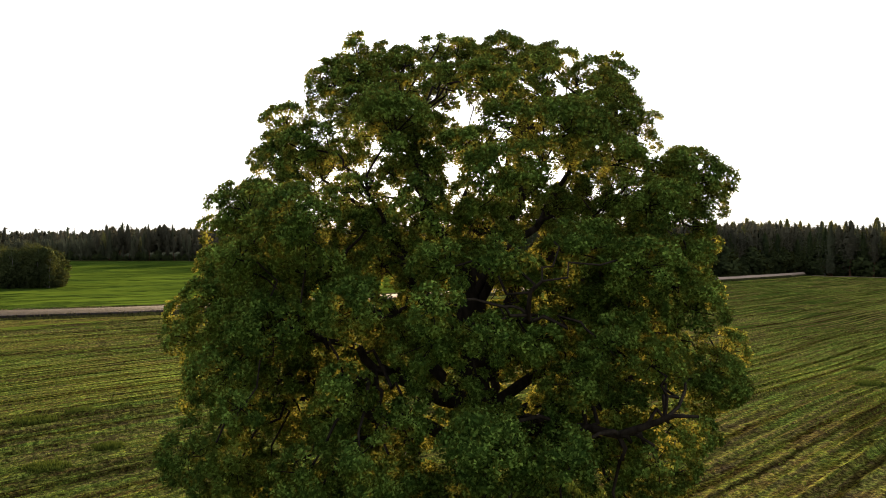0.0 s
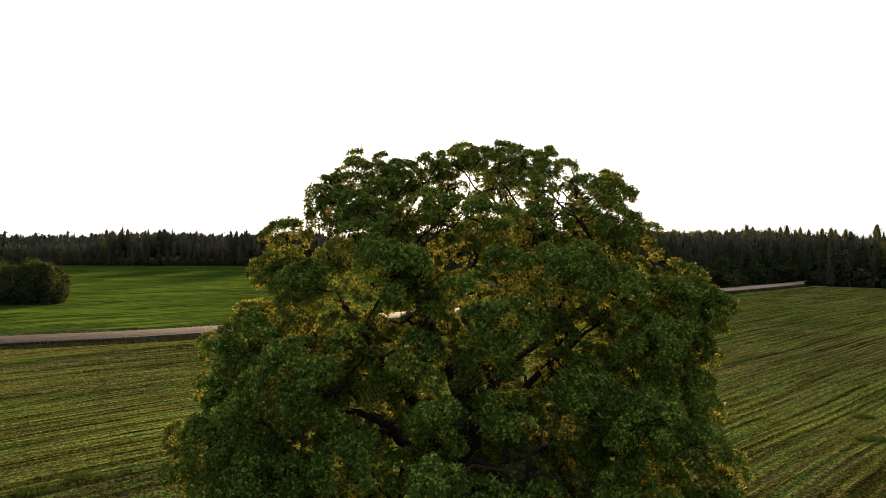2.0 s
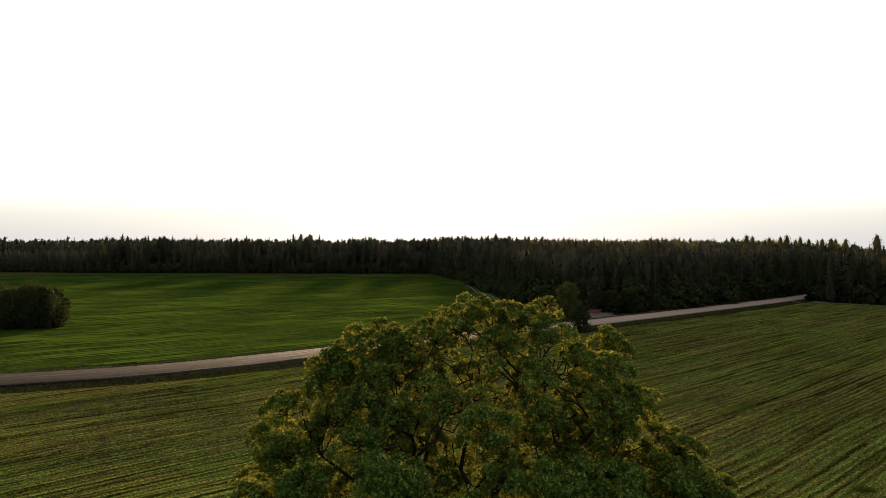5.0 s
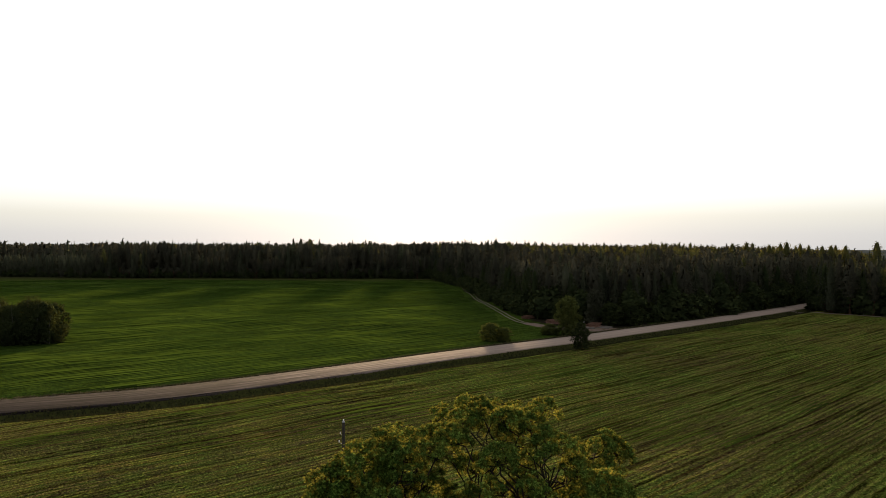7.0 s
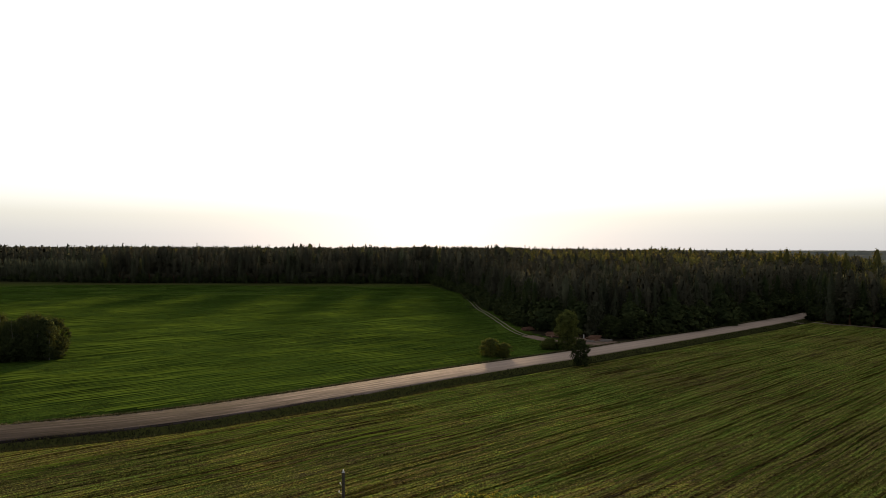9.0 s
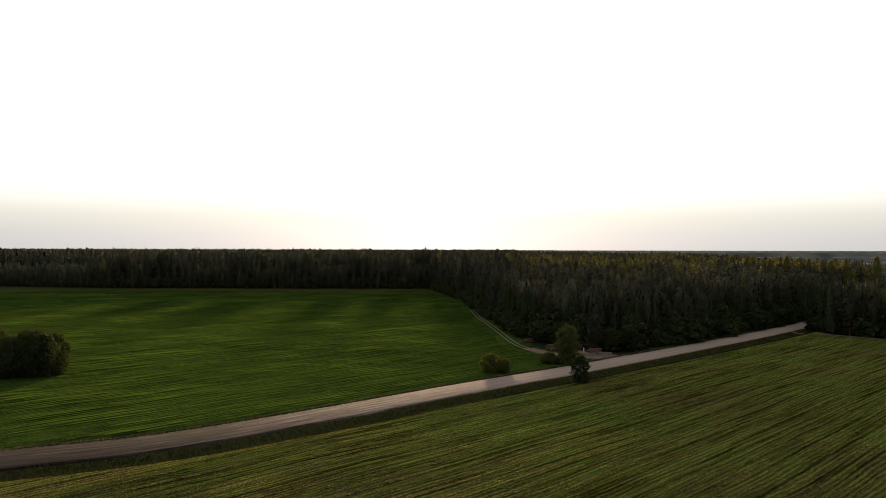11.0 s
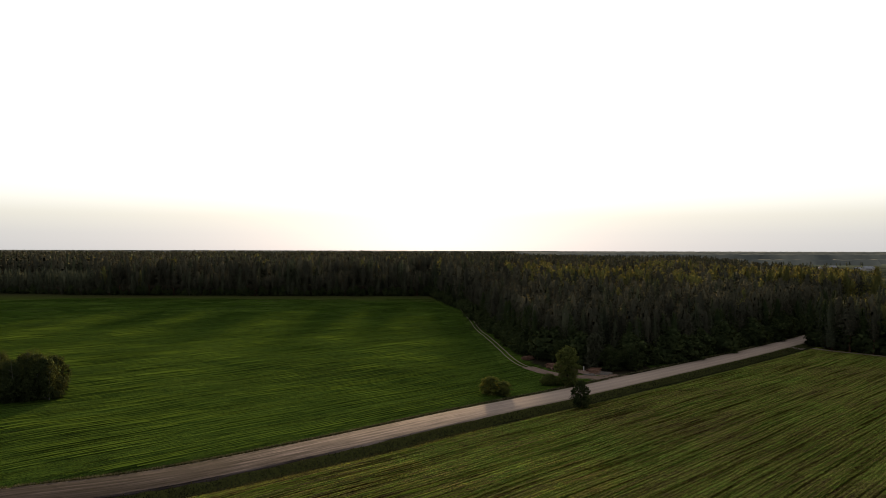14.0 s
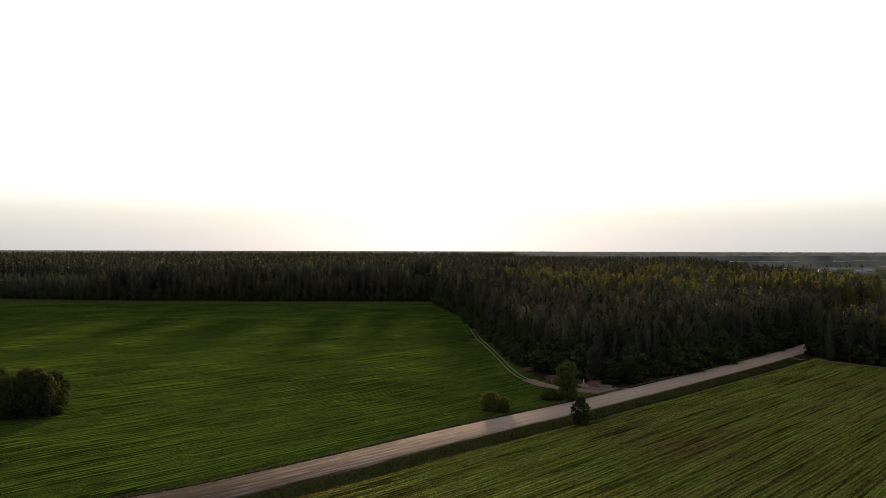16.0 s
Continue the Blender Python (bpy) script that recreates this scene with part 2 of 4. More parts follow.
M_LOG_PALE = plain_material("pale_log", (0.075, 0.064, 0.056), (0.16, 0.14, 0.125), 3.0)
M_POLE = plain_material("weathered_pole", (0.030, 0.026, 0.022), (0.075, 0.064, 0.054), 8.0)
M_WHITE = plain_material("porcelain", (0.72, 0.71, 0.68), (0.80, 0.79, 0.77), 8.0, 0.25, 0.5, 0)
M_STEEL = plain_material("galvanised_steel", (0.25, 0.25, 0.26), (0.36, 0.36, 0.37), 10.0, 0.45, 0.5, 0)
M_WALL = plain_material("house_plaster", (0.25, 0.24, 0.22), (0.36, 0.34, 0.32), 0.8)
M_ROOF = plain_material("sheet_roof", (0.20, 0.20, 0.22), (0.30, 0.31, 0.33), 0.6, 1.0, 0.0)
M_GLASS = plain_material("window_glass", (0.03, 0.035, 0.04), (0.05, 0.055, 0.06), 1.0, 0.08, 0.5, 0)
# far woods: aerial haze is put into the pale blue-grey leaf colour
M_FAR_HAZED = leaf_material("hazed_canopy", (0.125, 0.131, 0.132), (0.150, 0.156, 0.157), (0.175, 0.181, 0.182), (0.03, 0.03, 0.02), 0.15, 1.0, 0.0, 0.01)

RNG = np.random.default_rng(7)


# ---------- mesh helpers ----------
def mesh_from(name, verts, faces, material):
    """A mesh from arrays; faces is an (n, 3) or (n, 4) array."""
    verts = np.asarray(verts, dtype=np.float32)
    faces = np.asarray(faces, dtype=np.int32)
    me = bpy.data.meshes.new(name)
    n, w = faces.shape
    me.vertices.add(len(verts))
    me.vertices.foreach_set("co", verts.ravel())
    me.loops.add(n * w)
    me.loops.foreach_set("vertex_index", faces.ravel())
    me.polygons.add(n)
    me.polygons.foreach_set("loop_start", np.arange(0, n * w, w, dtype=np.int32))
    me.update(calc_edges=True)
    me.materials.append(material)
    return me


def child(name, me, parent, label=""):
    ob = new(name, me)
    ob.parent = parent
    if label:
        tagged(ob, label)
    return ob


def part(name, bm, material, parent, label=""):
    me = bpy.data.meshes.new(name)
    bm.to_mesh(me)
    bm.free()
    me.materials.append(material)
    return child(name, me, parent, label)


def smooth(ob):
    ob.data.polygons.foreach_set("use_smooth", np.ones(len(ob.data.polygons), dtype=bool))
    return ob


def outward_faces(v, f, normals):
    """Wind every leaf so that its front is on the side of its mass's outside."""
    g = np.cross(v[f[:, 1]] - v[f[:, 0]], v[f[:, 2]] - v[f[:, 0]])
    back = np.einsum("ij,ij->i", g, normals[f[:, 0]]) < 0
    f = f.copy()
    f[back] = f[back][:, ::-1]
    return f


def rounded(me, normals):
    """Shade a crown's many leaves as the rounded mass that they make up."""
    me.polygons.foreach_set("use_smooth", np.ones(len(me.polygons), dtype=bool))
    me.normals_split_custom_set_from_vertices(np.asarray(normals, dtype=np.float32))
    return me


def thing(name, place, label, category, group="", kind=""):
    ob = new(name)
    ob.location = place
    ob.empty_display_size = 0.3
    return tagged(ob, label, category, group, kind)


def unit(v):
    return v / np.maximum(np.linalg.norm(v, axis=-1, keepdims=True), 1e-9)


def blades(centres, outward, length, width, rng, droop=0.0):
    """One diamond leaf at every centre, turned roughly to face outward. Returns vertices and quads."""
    n = len(centres)
    normal = unit(outward + rng.normal(0, 0.55, (n, 3)))
    along = unit(np.cross(normal, rng.normal(0, 1, (n, 3))))
    side = np.cross(normal, along)
    ln = (length * rng.uniform(0.7, 1.3, n))[:, None] / 2
    wd = (width * rng.uniform(0.7, 1.3, n))[:, None] / 2
    bend = normal * ln * 0.35
    v = np.stack([centres - along * ln - bend, centres + side * wd + along * ln * 0.15,
                  centres + along * ln - bend, centres - side * wd + along * ln * 0.15], axis=1).reshape(-1, 3)
    f = np.arange(4 * n).reshape(-1, 4)
    return v, f


def rosettes(centres, outward, length, width, rng, count=5):
    """A whorl of leaves at every centre, spreading about its outward direction. Returns vertices and triangles."""
    n = len(centres)
    axis = unit(outward + rng.normal(0, 0.30, (n, 3)))
    a = unit(np.cross(axis, rng.normal(0, 1, (n, 3))))
    b = np.cross(axis, a)
    out = []
    for j in range(count):
        t = (2 * np.pi * j / count + rng.normal(0, 0.55, n))[:, None]
        along = unit(np.cos(t) * a + np.sin(t) * b + axis * rng.normal(0.25, 0.45, (n, 1)))
        side = unit(np.cross(axis, along))
        up = np.cross(along, side)
        ln = (length * rng.uniform(0.7, 1.25, n))[:, None]
        wd = (width * rng.uniform(0.7, 1.25, n))[:, None] / 2
        foot = centres + along * ln * 0.08
        out.append(np.stack([foot, foot + along * ln * 0.9 + side * wd + up * wd * 0.25, foot + along * ln - side * wd * 0.8 - up * wd * 0.2], axis=1).reshape(-1, 3))
    v = np.concatenate(out)
    return v, np.arange(len(v)).reshape(-1, 3)


def tufts(centres, outward, length, width, rng):
    """One triangular spray at every centre. Returns vertices and triangles."""
    v, f = blades(centres, outward, length, width, rng)
    v = v.reshape(-1, 4, 3)[:, [1, 2, 3]]
    v[:, 0] += (v[:, 0] - v[:, 2]) * 0.25
    return v.reshape(-1, 3), np.arange(3 * len(centres)).reshape(-1, 3)


def tube(points, radii, sides=7):
    """A tapered tube along points. Returns vertices and quads."""
    points = np.asarray(points, dtype=float)
    radii = np.asarray(radii, dtype=float)
    n = len(points)
    tang = unit(np.gradient(points, axis=0))
    ref = np.where(np.abs(tang[:, 2:3]) > 0.9, np.array([[1.0, 0, 0]]), np.array([[0, 0, 1.0]]))
    a = unit(np.cross(tang, ref))
    for i in range(1, n):
        if np.dot(a[i], a[i - 1]) < 0:
            a[i] = -a[i]
    b = np.cross(tang, a)
    ang = np.linspace(0, 2 * np.pi, sides, endpoint=False)
    ring = points[:, None] + radii[:, None, None] * (np.cos(ang)[None, :, None] * a[:, None] + np.sin(ang)[None, :, None] * b[:, None])
    v = ring.reshape(-1, 3)
    f = []
    for i in range(n - 1):
        for j in range(sides):
            k = (j + 1) % sides
            f.append((i * sides + j, i * sides + k, (i + 1) * sides + k, (i + 1) * sides + j))
    return v, np.array(f)


def joined(pieces):
    vs, fs, at = [], [], 0
    for v, f in pieces:
        vs.append(v)
        fs.append(np.asarray(f) + at)
        at += len(v)
    return np.concatenate(vs), np.concatenate(fs)


def sphere_points(n, rng):
    return unit(rng.normal(0, 1, (n, 3)))


# ---------- the road's line and the ground ----------
ROAD = [(-420, -66), (-220, 20), (-130, 61), (-95, 77.5), (-61.2, 93.4), (-41.0, 103.5), (-18, 122.5), (4.7, 143.2), (32.7, 167.0), (72.2, 202.6),
        (108, 236), (147, 275), (190, 322), (260, 402), (360, 520)]


def spline(pts, step):
    pts = np.array(pts, dtype=float)
    out = []
    for i in range(1, len(pts) - 2):
        p0, p1, p2, p3 = pts[i - 1:i + 3]
        n = max(2, int(np.linalg.norm(p2 - p1) / step))
        t = np.linspace(0, 1, n, endpoint=False)[:, None]
        out.append(0.5 * (2 * p1 + (p2 - p0) * t + (2 * p0 - 5 * p1 + 4 * p2 - p3) * t ** 2 + (3 * p1 - p0 - 3 * p2 + p3) * t ** 3))
    out.append(pts[-2:-1])
    return np.concatenate(out)


LINE = spline(ROAD, 3.0)
LINE_T = unit(np.gradient(LINE, axis=0))
LINE_N = np.stack([LINE_T[:, 1], -LINE_T[:, 0]], axis=1)      # towards the oak's field


def beside_road(x, y):
    """Signed distance from the road's middle: positive on the oak's side."""
    p = np.stack([x, y], axis=-1)
    out = np.empty(len(p))
    for a in range(0, len(p), 4000):
        d = p[a:a + 4000, None] - LINE[None]
        j = np.argmin((d ** 2).sum(-1), axis=1)
        dd = d[np.arange(len(j)), j]
        s = np.sign((dd * LINE_N[j]).sum(-1))
        out[a:a + 4000] = s * np.linalg.norm(dd, axis=1)
    return out


def ground_height(x, y):
    x, y = np.atleast_1d(np.asarray(x, float)), np.atleast_1d(np.asarray(y, float))
    d = beside_road(x, y)
    z = 0.12 * np.sin(x * 0.043 + 1.0) * np.sin(y * 0.037) + 0.06 * np.sin(x * 0.17 + y * 0.11)
    z += 0.05 * np.sin(y * 0.21 - x * 0.05 + 1.3 * np.sin(x * 0.03)) * (d > 0)
    # low swells across the wide field beyond the road
    swell = np.sin(y * 0.135 + 1.6 * np.sin(x * 0.021 + 0.7) + 0.02 * x) + 0.8 * np.sin(y * 0.083 - 0.031 * x + 1.2 * np.sin(x * 0.013 + y * 0.02))
    swell = 0.11 * swell + 0.055 * np.sin(y * 0.33 - 0.10 * x + 2.0 * np.sin(x * 0.045 + y * 0.03)) + 0.03 * np.sin(y * 0.61 + 0.21 * x + 1.5 * np.sin(x * 0.09))
    z += swell * np.clip((-d - 14) / 30, 0, 1) * np.clip((520 - y) / 40, 0, 1)
    z *= np.clip((np.abs(d) - 4) / 10, 0, 1)
    ditch = lambda c, w, depth: -depth * np.clip(1 - np.abs(d - c) / w, 0, 1) ** 1.0
    z += ditch(7.6, 2.8, 0.85) + ditch(-6.3, 1.6, 0.30)
    return z


def inside(poly, x, y):
    poly = np.array(poly, float)
    hit = np.zeros(len(x), bool)
    for (x0, y0), (x1, y1) in zip(poly, np.roll(poly, -1, axis=0)):
        cross = ((y0 > y) != (y1 > y)) & (x < (x1 - x0) * (y - y0) / (y1 - y0 + 1e-12) + x0)
        hit ^= cross
    return hit


PINE = [(-1800, 680), (-340, 640), (-268, 600), (-262, 518), (-199, 512), (-76, 511), (0, 511), (60, 514), (80, 700), (250, 2500), (-1800, 2500)]
YOUNG = [(-700, 556), (-332, 530), (-262, 518), (-268, 600), (-340, 640), (-700, 660)]
MIXED = [(-2, 508), (6, 430), (16, 374), (22, 300), (26, 258), (30, 226), (38, 214), (58, 208), (72, 216), (108, 250), (147, 289), (190, 337),
         (305, 480), (345, 600), (400, 900), (700, 1900), (150, 1900), (62, 520)]
ROADSIDE = [(175, 285), (143, 252), (137, 243), (147, 227), (164, 206), (190, 176), (330, 200), (480, 520), (325, 500)]

BARE = [(14, 372), (19, 292), (22.5, 250), (25.5, 214), (30, 196), (36, 190), (60, 188), (60, 220), (30, 260), (20, 372)]


def build_ground():
    def steps(fine_a, fine_b, fine, far):
        mid = np.arange(fine_a, fine_b + 0.01, fine)
        grow = np.cumsum(fine * 1.35 ** np.arange(1, 40))
        lo = fine_a - grow[grow < far]
        hi = fine_b + grow[grow < far]
        return np.concatenate([lo[::-1], mid, hi])
    xs, ys = steps(-130, 190, 1.5, 9000), steps(6, 330, 1.5, 9000)
    gx, gy = np.meshgrid(xs, ys)
    x, y = gx.ravel(), gy.ravel()
    z = ground_height(x, y)
    nx, ny = len(xs), len(ys)
    i = np.arange((nx - 1) * (ny - 1))
    a = (i // (nx - 1)) * nx + i % (nx - 1)
    me = mesh_from("ground", np.stack([x, y, z], 1), np.stack([a, a + 1, a + nx + 1, a + nx], 1), M_FIELD)
    d = beside_road(x, y)
    floor = np.zeros(len(x))
    for poly in (PINE, YOUNG, MIXED, ROADSIDE, BARE):
        floor = np.maximum(floor, inside(poly, x, y))
    for key, value in (("litter", floor), ("straw", ((x > 760) & (x < 1900) & (y > 1500) & (y < 2150)).astype(float)), ("hay", np.clip((y - 650) / 150, 0, 1)), ("beyond", np.clip(-d * 0.5, 0, 1)),
                       ("verge", np.maximum(np.clip((10.8 - d) / 1.5, 0, 1) * np.clip((d + 7.2) / 1.0, 0, 1), 0.8 * (d < 0) * np.clip((y + 6 * np.sin(x * 0.05) - 466) / 12, 0, 1)))):
        at = me.attributes.new(key, "FLOAT", "POINT")
        at.data.foreach_set("value", value.astype(np.float32))
    ob = smooth(new("ground", me))
    tagged(ob, "flat farmland with green young crop in drill rows and brown soil", "field", kind="structure")


def build_ribbon(name, line, half, lift, material, label, kind="structure", crown=0.0, cells=10, wob=0.0, rutted=0.0):
    line = np.asarray(line, float)
    t = unit(np.gradient(line, axis=0))
    nrm = np.stack([t[:, 1], -t[:, 0]], 1)
    u = np.linspace(-1, 1, cells + 1)
    half = np.broadcast_to(np.asarray(half, float), (len(line),))
    jag = np.zeros((len(line), cells + 1))
    jag[:, 0] = RNG.normal(0, wob, len(line))
    jag[:, -1] = RNG.normal(0, wob, len(line))
    off = u[None] * half[:, None] + jag
    p = line[:, None] + nrm[:, None] * off[..., None]
    z = lift + crown * (1 - u ** 2)[None] + np.zeros_like(off)
    if rutted:
        far = np.concatenate([[0], np.cumsum(np.linalg.norm(np.diff(line, axis=0), axis=1))])
        for i in range(1, cells):
            wander = np.array([noise.noise(Vector((a * 0.02, i * 0.9, 7.0))) + 0.6 * noise.noise(Vector((a * 0.11, i * 2.7, 1.0))) for a in far])
            z[:, i] += rutted * wander
    if material is not M_ROAD:
        z += ground_height(p[..., 0].ravel(), p[..., 1].ravel()).reshape(z.shape)
    z[:, 0] -= 0.25
    z[:, -1] -= 0.25
    v = np.concatenate([p, z[..., None]], -1).reshape(-1, 3)
    n, w = len(line), cells + 1
    i = np.arange((n - 1) * cells)
    a = (i // cells) * w + i % cells
    me = mesh_from(name, v, np.stack([a, a + 1, a + w + 1, a + w], 1), material)
    at = me.attributes.new("across", "FLOAT", "POINT")
    at.data.foreach_set("value", np.tile((u + 1) / 2, n).astype(np.float32))
    at = me.attributes.new("run", "FLOAT", "POINT")
    far_along = np.concatenate([[0], np.cumsum(np.linalg.norm(np.diff(line, axis=0), axis=1))])
    at.data.foreach_set("value", np.repeat(far_along, w).astype(np.float32))
    ob = smooth(new(name, me))
    tagged(ob, label, "road", kind=kind)
    return ob


build_ground()
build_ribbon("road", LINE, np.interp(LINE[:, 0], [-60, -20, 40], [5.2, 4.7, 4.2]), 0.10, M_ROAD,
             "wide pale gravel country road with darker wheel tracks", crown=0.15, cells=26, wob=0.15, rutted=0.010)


# ---------- the great oak ----------
OAK = np.array([0.9, 21.5, 0.0])


def oak():
    rng = np.random.default_rng(11)
    root = thing("oak_tree", OAK, "large old oak with a broad dense green crown", "tree")
    # trunk
    h = np.linspace(-0.3, 9.0, 16)
    tp = np.stack([0.15 * np.sin(h * 0.5), 0.12 * np.cos(h * 0.6), h], 1)
    tr = np.interp(h, [-0.3, 0.3, 1.2, 4, 9], [0.95, 0.72, 0.56, 0.46, 0.20])
    v, f = tube(tp, tr, 14)
    v[:, :2] += 0.05 * np.sin(v[:, 2:3] * 2.3 + np.arctan2(v[:, 1:2], v[:, 0:1]) * 5)
    smooth(child("trunk", mesh_from("trunk", v, f, M_OAK_BARK), root, "thick furrowed brown oak trunk"))

    # the crown's leaf masses, first those that shape the outline, then an uneven cover of the dome
    outline = [(-3.6, 15.1), (-2.9, 15.3), (-4.4, 14.2), (-0.5, 15.3), (0.3, 15.6), (1.2, 15.5), (1.9, 15.4), (2.6, 14.9), (-1.1, 15.1), (4.7, 14.5), (5.2, 14.3), (5.4, 12.7),
               (6.5, 11.5), (7.2, 10.3), (7.4, 9.0), (7.1, 7.6), (7.3, 5.8), (7.4, 4.4), (7.1, 3.2), (6.9, 8.3), (6.6, 9.6), (-5.9, 12.9), (-6.6, 11.7), (-6.8, 10.5),
               (-4.0, 14.4), (-2.5, 14.5), (-3.2, 13.7), (-4.7, 13.6), (-2.2, 15.0), (3.4, 14.2), (4.6, 13.0), (-7.7, 9.4), (-8.1, 8.0), (-8.3, 6.8), (-8.7, 5.4), (-8.6, 4.2), (-7.8, 3.2)]
    # the top leans away, most of all on the side of the open field
    lean = lambda zz, xx=0.0: float(np.interp(zz, [8, 12, 16], [0.0, 0.8, 2.5]) * np.interp(xx, [-4.0, -1.5, 0.0], [0.4, 0.6, 1.0]))
    middle = lambda zz: float(np.interp(zz, [4, 7, 10, 13.5, 15.5], [-0.75, -0.5, -0.25, 0.3, 0.5]))
    lobes = []
    for px, pz in outline:
        near = (OAK[1] + lean(pz, px)) / (OAK[1] + lean(pz))
        lobes.append((np.array([(px + OAK[0]) * near - OAK[0], rng.uniform(-1.0, 1.0) + lean(pz, px), START + (pz - START) * near]), rng.uniform(0.60, 0.82)))
    for i in range(12000):
        zz = 1.8 + 13.9 * rng.random() ** 1.0
        az = rng.uniform(0, 2 * math.pi)
        rr = np.interp(zz, [1.8, 4, 6, 8, 10, 11, 12, 13, 14, 14.7, 15.2, 15.6], [6.2, 7.5, 7.6, 7.5, 7.2, 6.8, 6.0, 5.3, 4.3, 3.1, 2.0, 0.9])
        rr *= 0.95 + 0.22 * noise.noise(Vector((math.cos(az) * 2.4, math.sin(az) * 2.4, zz * 0.55))) + rng.uniform(-0.14, 0.05)
        if zz > 12.5 and math.sin(az) > 0:          # the crown's top is broad and flat behind
            rr = max(rr, float(np.interp(zz, [12.5, 13.5, 14.5, 15.2, 15.7], [5.6, 5.3, 4.8, 4.0, 2.8])) * rng.uniform(0.75, 1.0))
        inner = rng.random() < (0.22 if zz < 9.5 else 0.10)
        if inner:
            rr *= rng.uniform(0.45, 0.82)
        px = math.cos(az) * rr + middle(zz)
        p = np.array([px, math.sin(az) * rr * 0.88 + lean(zz, px), zz])
        if px < -1.5 and zz > 9:
            p[0] += 0.15
            zz -= 0.02 * (zz - 9)
            p[2] = zz
        near = OAK[1] / (OAK[1] + p[1])
        xe, ze = (p[0] + OAK[0]) * near - OAK[0], START + (zz - START) * near
        if not np.interp(ze, [4, 5.8, 7.2, 8.4, 9.8, 10.5, 12.2, 13.4, 14.8], [-9.0, -9.3, -8.7, -8.3, -7.9, -7.3, -6.3, -5.3, -4.2]) < xe < \
                np.interp(ze, [3.5, 6.1, 7.5, 8.6, 10.7, 12.1, 13.8, 15], [7.7, 7.3, 6.8, 7.1, 7.0, 5.6, 4.9, 3.2]):
            continue
        gap = noise.noise(Vector(p * np.array([0.72, 0.34, 0.95]) + np.array([3.1, 1.7, 0.4])))
        if gap < np.interp(zz, [2, 4, 6.0, 7.2, 9, 11, 12.5, 13.5], [0.04, 0.14, 0.12, -0.12, -0.16, 0.13, 0.12, -0.14]) + (0.10 if inner and zz > 10 else 0):
            continue
        if (abs(p[0] + 1.9) < 0.6 and zz > 14.6) or (abs(p[0] - 3.4) < 0.55 and zz > 13.9):
            continue
        size = rng.uniform(0.55, 1.12) if zz < 13.6 else rng.uniform(0.45, 0.75)
        if all(np.linalg.norm((p - q) * np.array([1, 1, 1.15])) > 0.70 * (size + sz) + 0.30 for q, sz in lobes):
            lobes.append((p, size))

    # main limbs
    limbs = []
    for i in range(22):
        az = i * 2.399963 + 0.6
        start_z = 2.4 + 5.8 * (i / 21)
        rise = np.interp(i, [0, 8, 21], [0.16, 0.55, 1.9])
        length = np.interp(i, [0, 10, 21], [7.2, 7.0, 6.0])
        d = unit(np.array([math.cos(az), math.sin(az), rise]))
        s = np.linspace(0, 1, 14)
        p = np.array([0, 0, start_z]) + d * (s * length)[:, None]
        p[:, 2] += 0.9 * np.sin(s * 2.6) * (1 - 0.4 * rise) * 0.6
        p[1:, :] += np.cumsum(rng.normal(0, 0.16, (13, 3)), axis=0)
        r = np.interp(s, [0, 0.5, 1], [0.25 - 0.006 * i, 0.15 - 0.003 * i, 0.035])
        limbs.append((p, r, []))
    for c, size in lobes:
        best, at = 1e9, (0, 0)
        for j, (p, r, _) in enumerate(limbs):
            dd = np.linalg.norm(p[3:] - c, axis=1) + 0.5 * np.maximum(0, p[3:, 2] - c[2] + 0.4)
            k = int(np.argmin(dd))
            if dd[k] < best:
                best, at = dd[k], (j, k + 3)
        limbs[at[0]][2].append((c, size, at[1]))
    golden = np.pi * (3 - np.sqrt(5))
    for p, r, mine in limbs:
        pieces = [tube(p, r, 8)]
        leaves, faces = [], []
        for c, size, k in mine:
            a = p[k]
            s = np.linspace(0, 1, 7)[:, None]
            way = a + (c - a) * s
            way[:, 2] += 0.35 * np.sin(s[:, 0] * math.pi)
            way[1:-1] += rng.normal(0, 0.12, (5, 3))
            r0 = min(r[k] * 0.7, 0.07)
            pieces.append(tube(way, np.linspace(r0, 0.022, 7), 5))
            # rounded billows, spread over the outer side of the mass, each a shell of leaf whorls
            outward = unit(c - np.array([0, 0.5, 5.0]))
            m = int(np.clip(round(13 * (size / 0.75) ** 1.5), 7, 25))
            u = (np.arange(m) + 0.5) / m
            zf, tf = 1 - 2 * u, np.arange(m) * golden + rng.uniform(0, 6.28)
            dirs = np.stack([np.sqrt(1 - zf ** 2) * np.cos(tf), np.sqrt(1 - zf ** 2) * np.sin(tf), zf], 1)
            dirs = unit(dirs + 0.42 * outward + np.array([0, 0, 0.15]) + rng.normal(0, 0.22, dirs.shape))
            for dv in np.concatenate([dirs, outward[None] * 0.05]):
                q = c + dv * size * rng.uniform(0.55, 1.0) * np.array([1, 1, 0.85])
                br = size * rng.uniform(0.26, 0.46)
                twig = np.linspace(0, 1, 3)[:, None]
                pieces.append(tube(c + (q - c) * twig + rng.normal(0, 0.03, (3, 3)), np.linspace(0.018, 0.008, 3), 3))
                n = int(np.clip(54 * (br / 0.28) ** 1.8, 18, 96))
                sd = unit(sphere_points(n, rng) + 0.75 * dv + 0.2 * outward + np.array([0, 0, 0.28]))
                rad = br * rng.uniform(0.66, 1.10, (n, 1))
                leaves.append(rosettes(q + sd * rad * np.array([1, 1, 0.85]), unit(sd + np.array([0, 0, 0.35])), 0.092, 0.072, rng, 4))
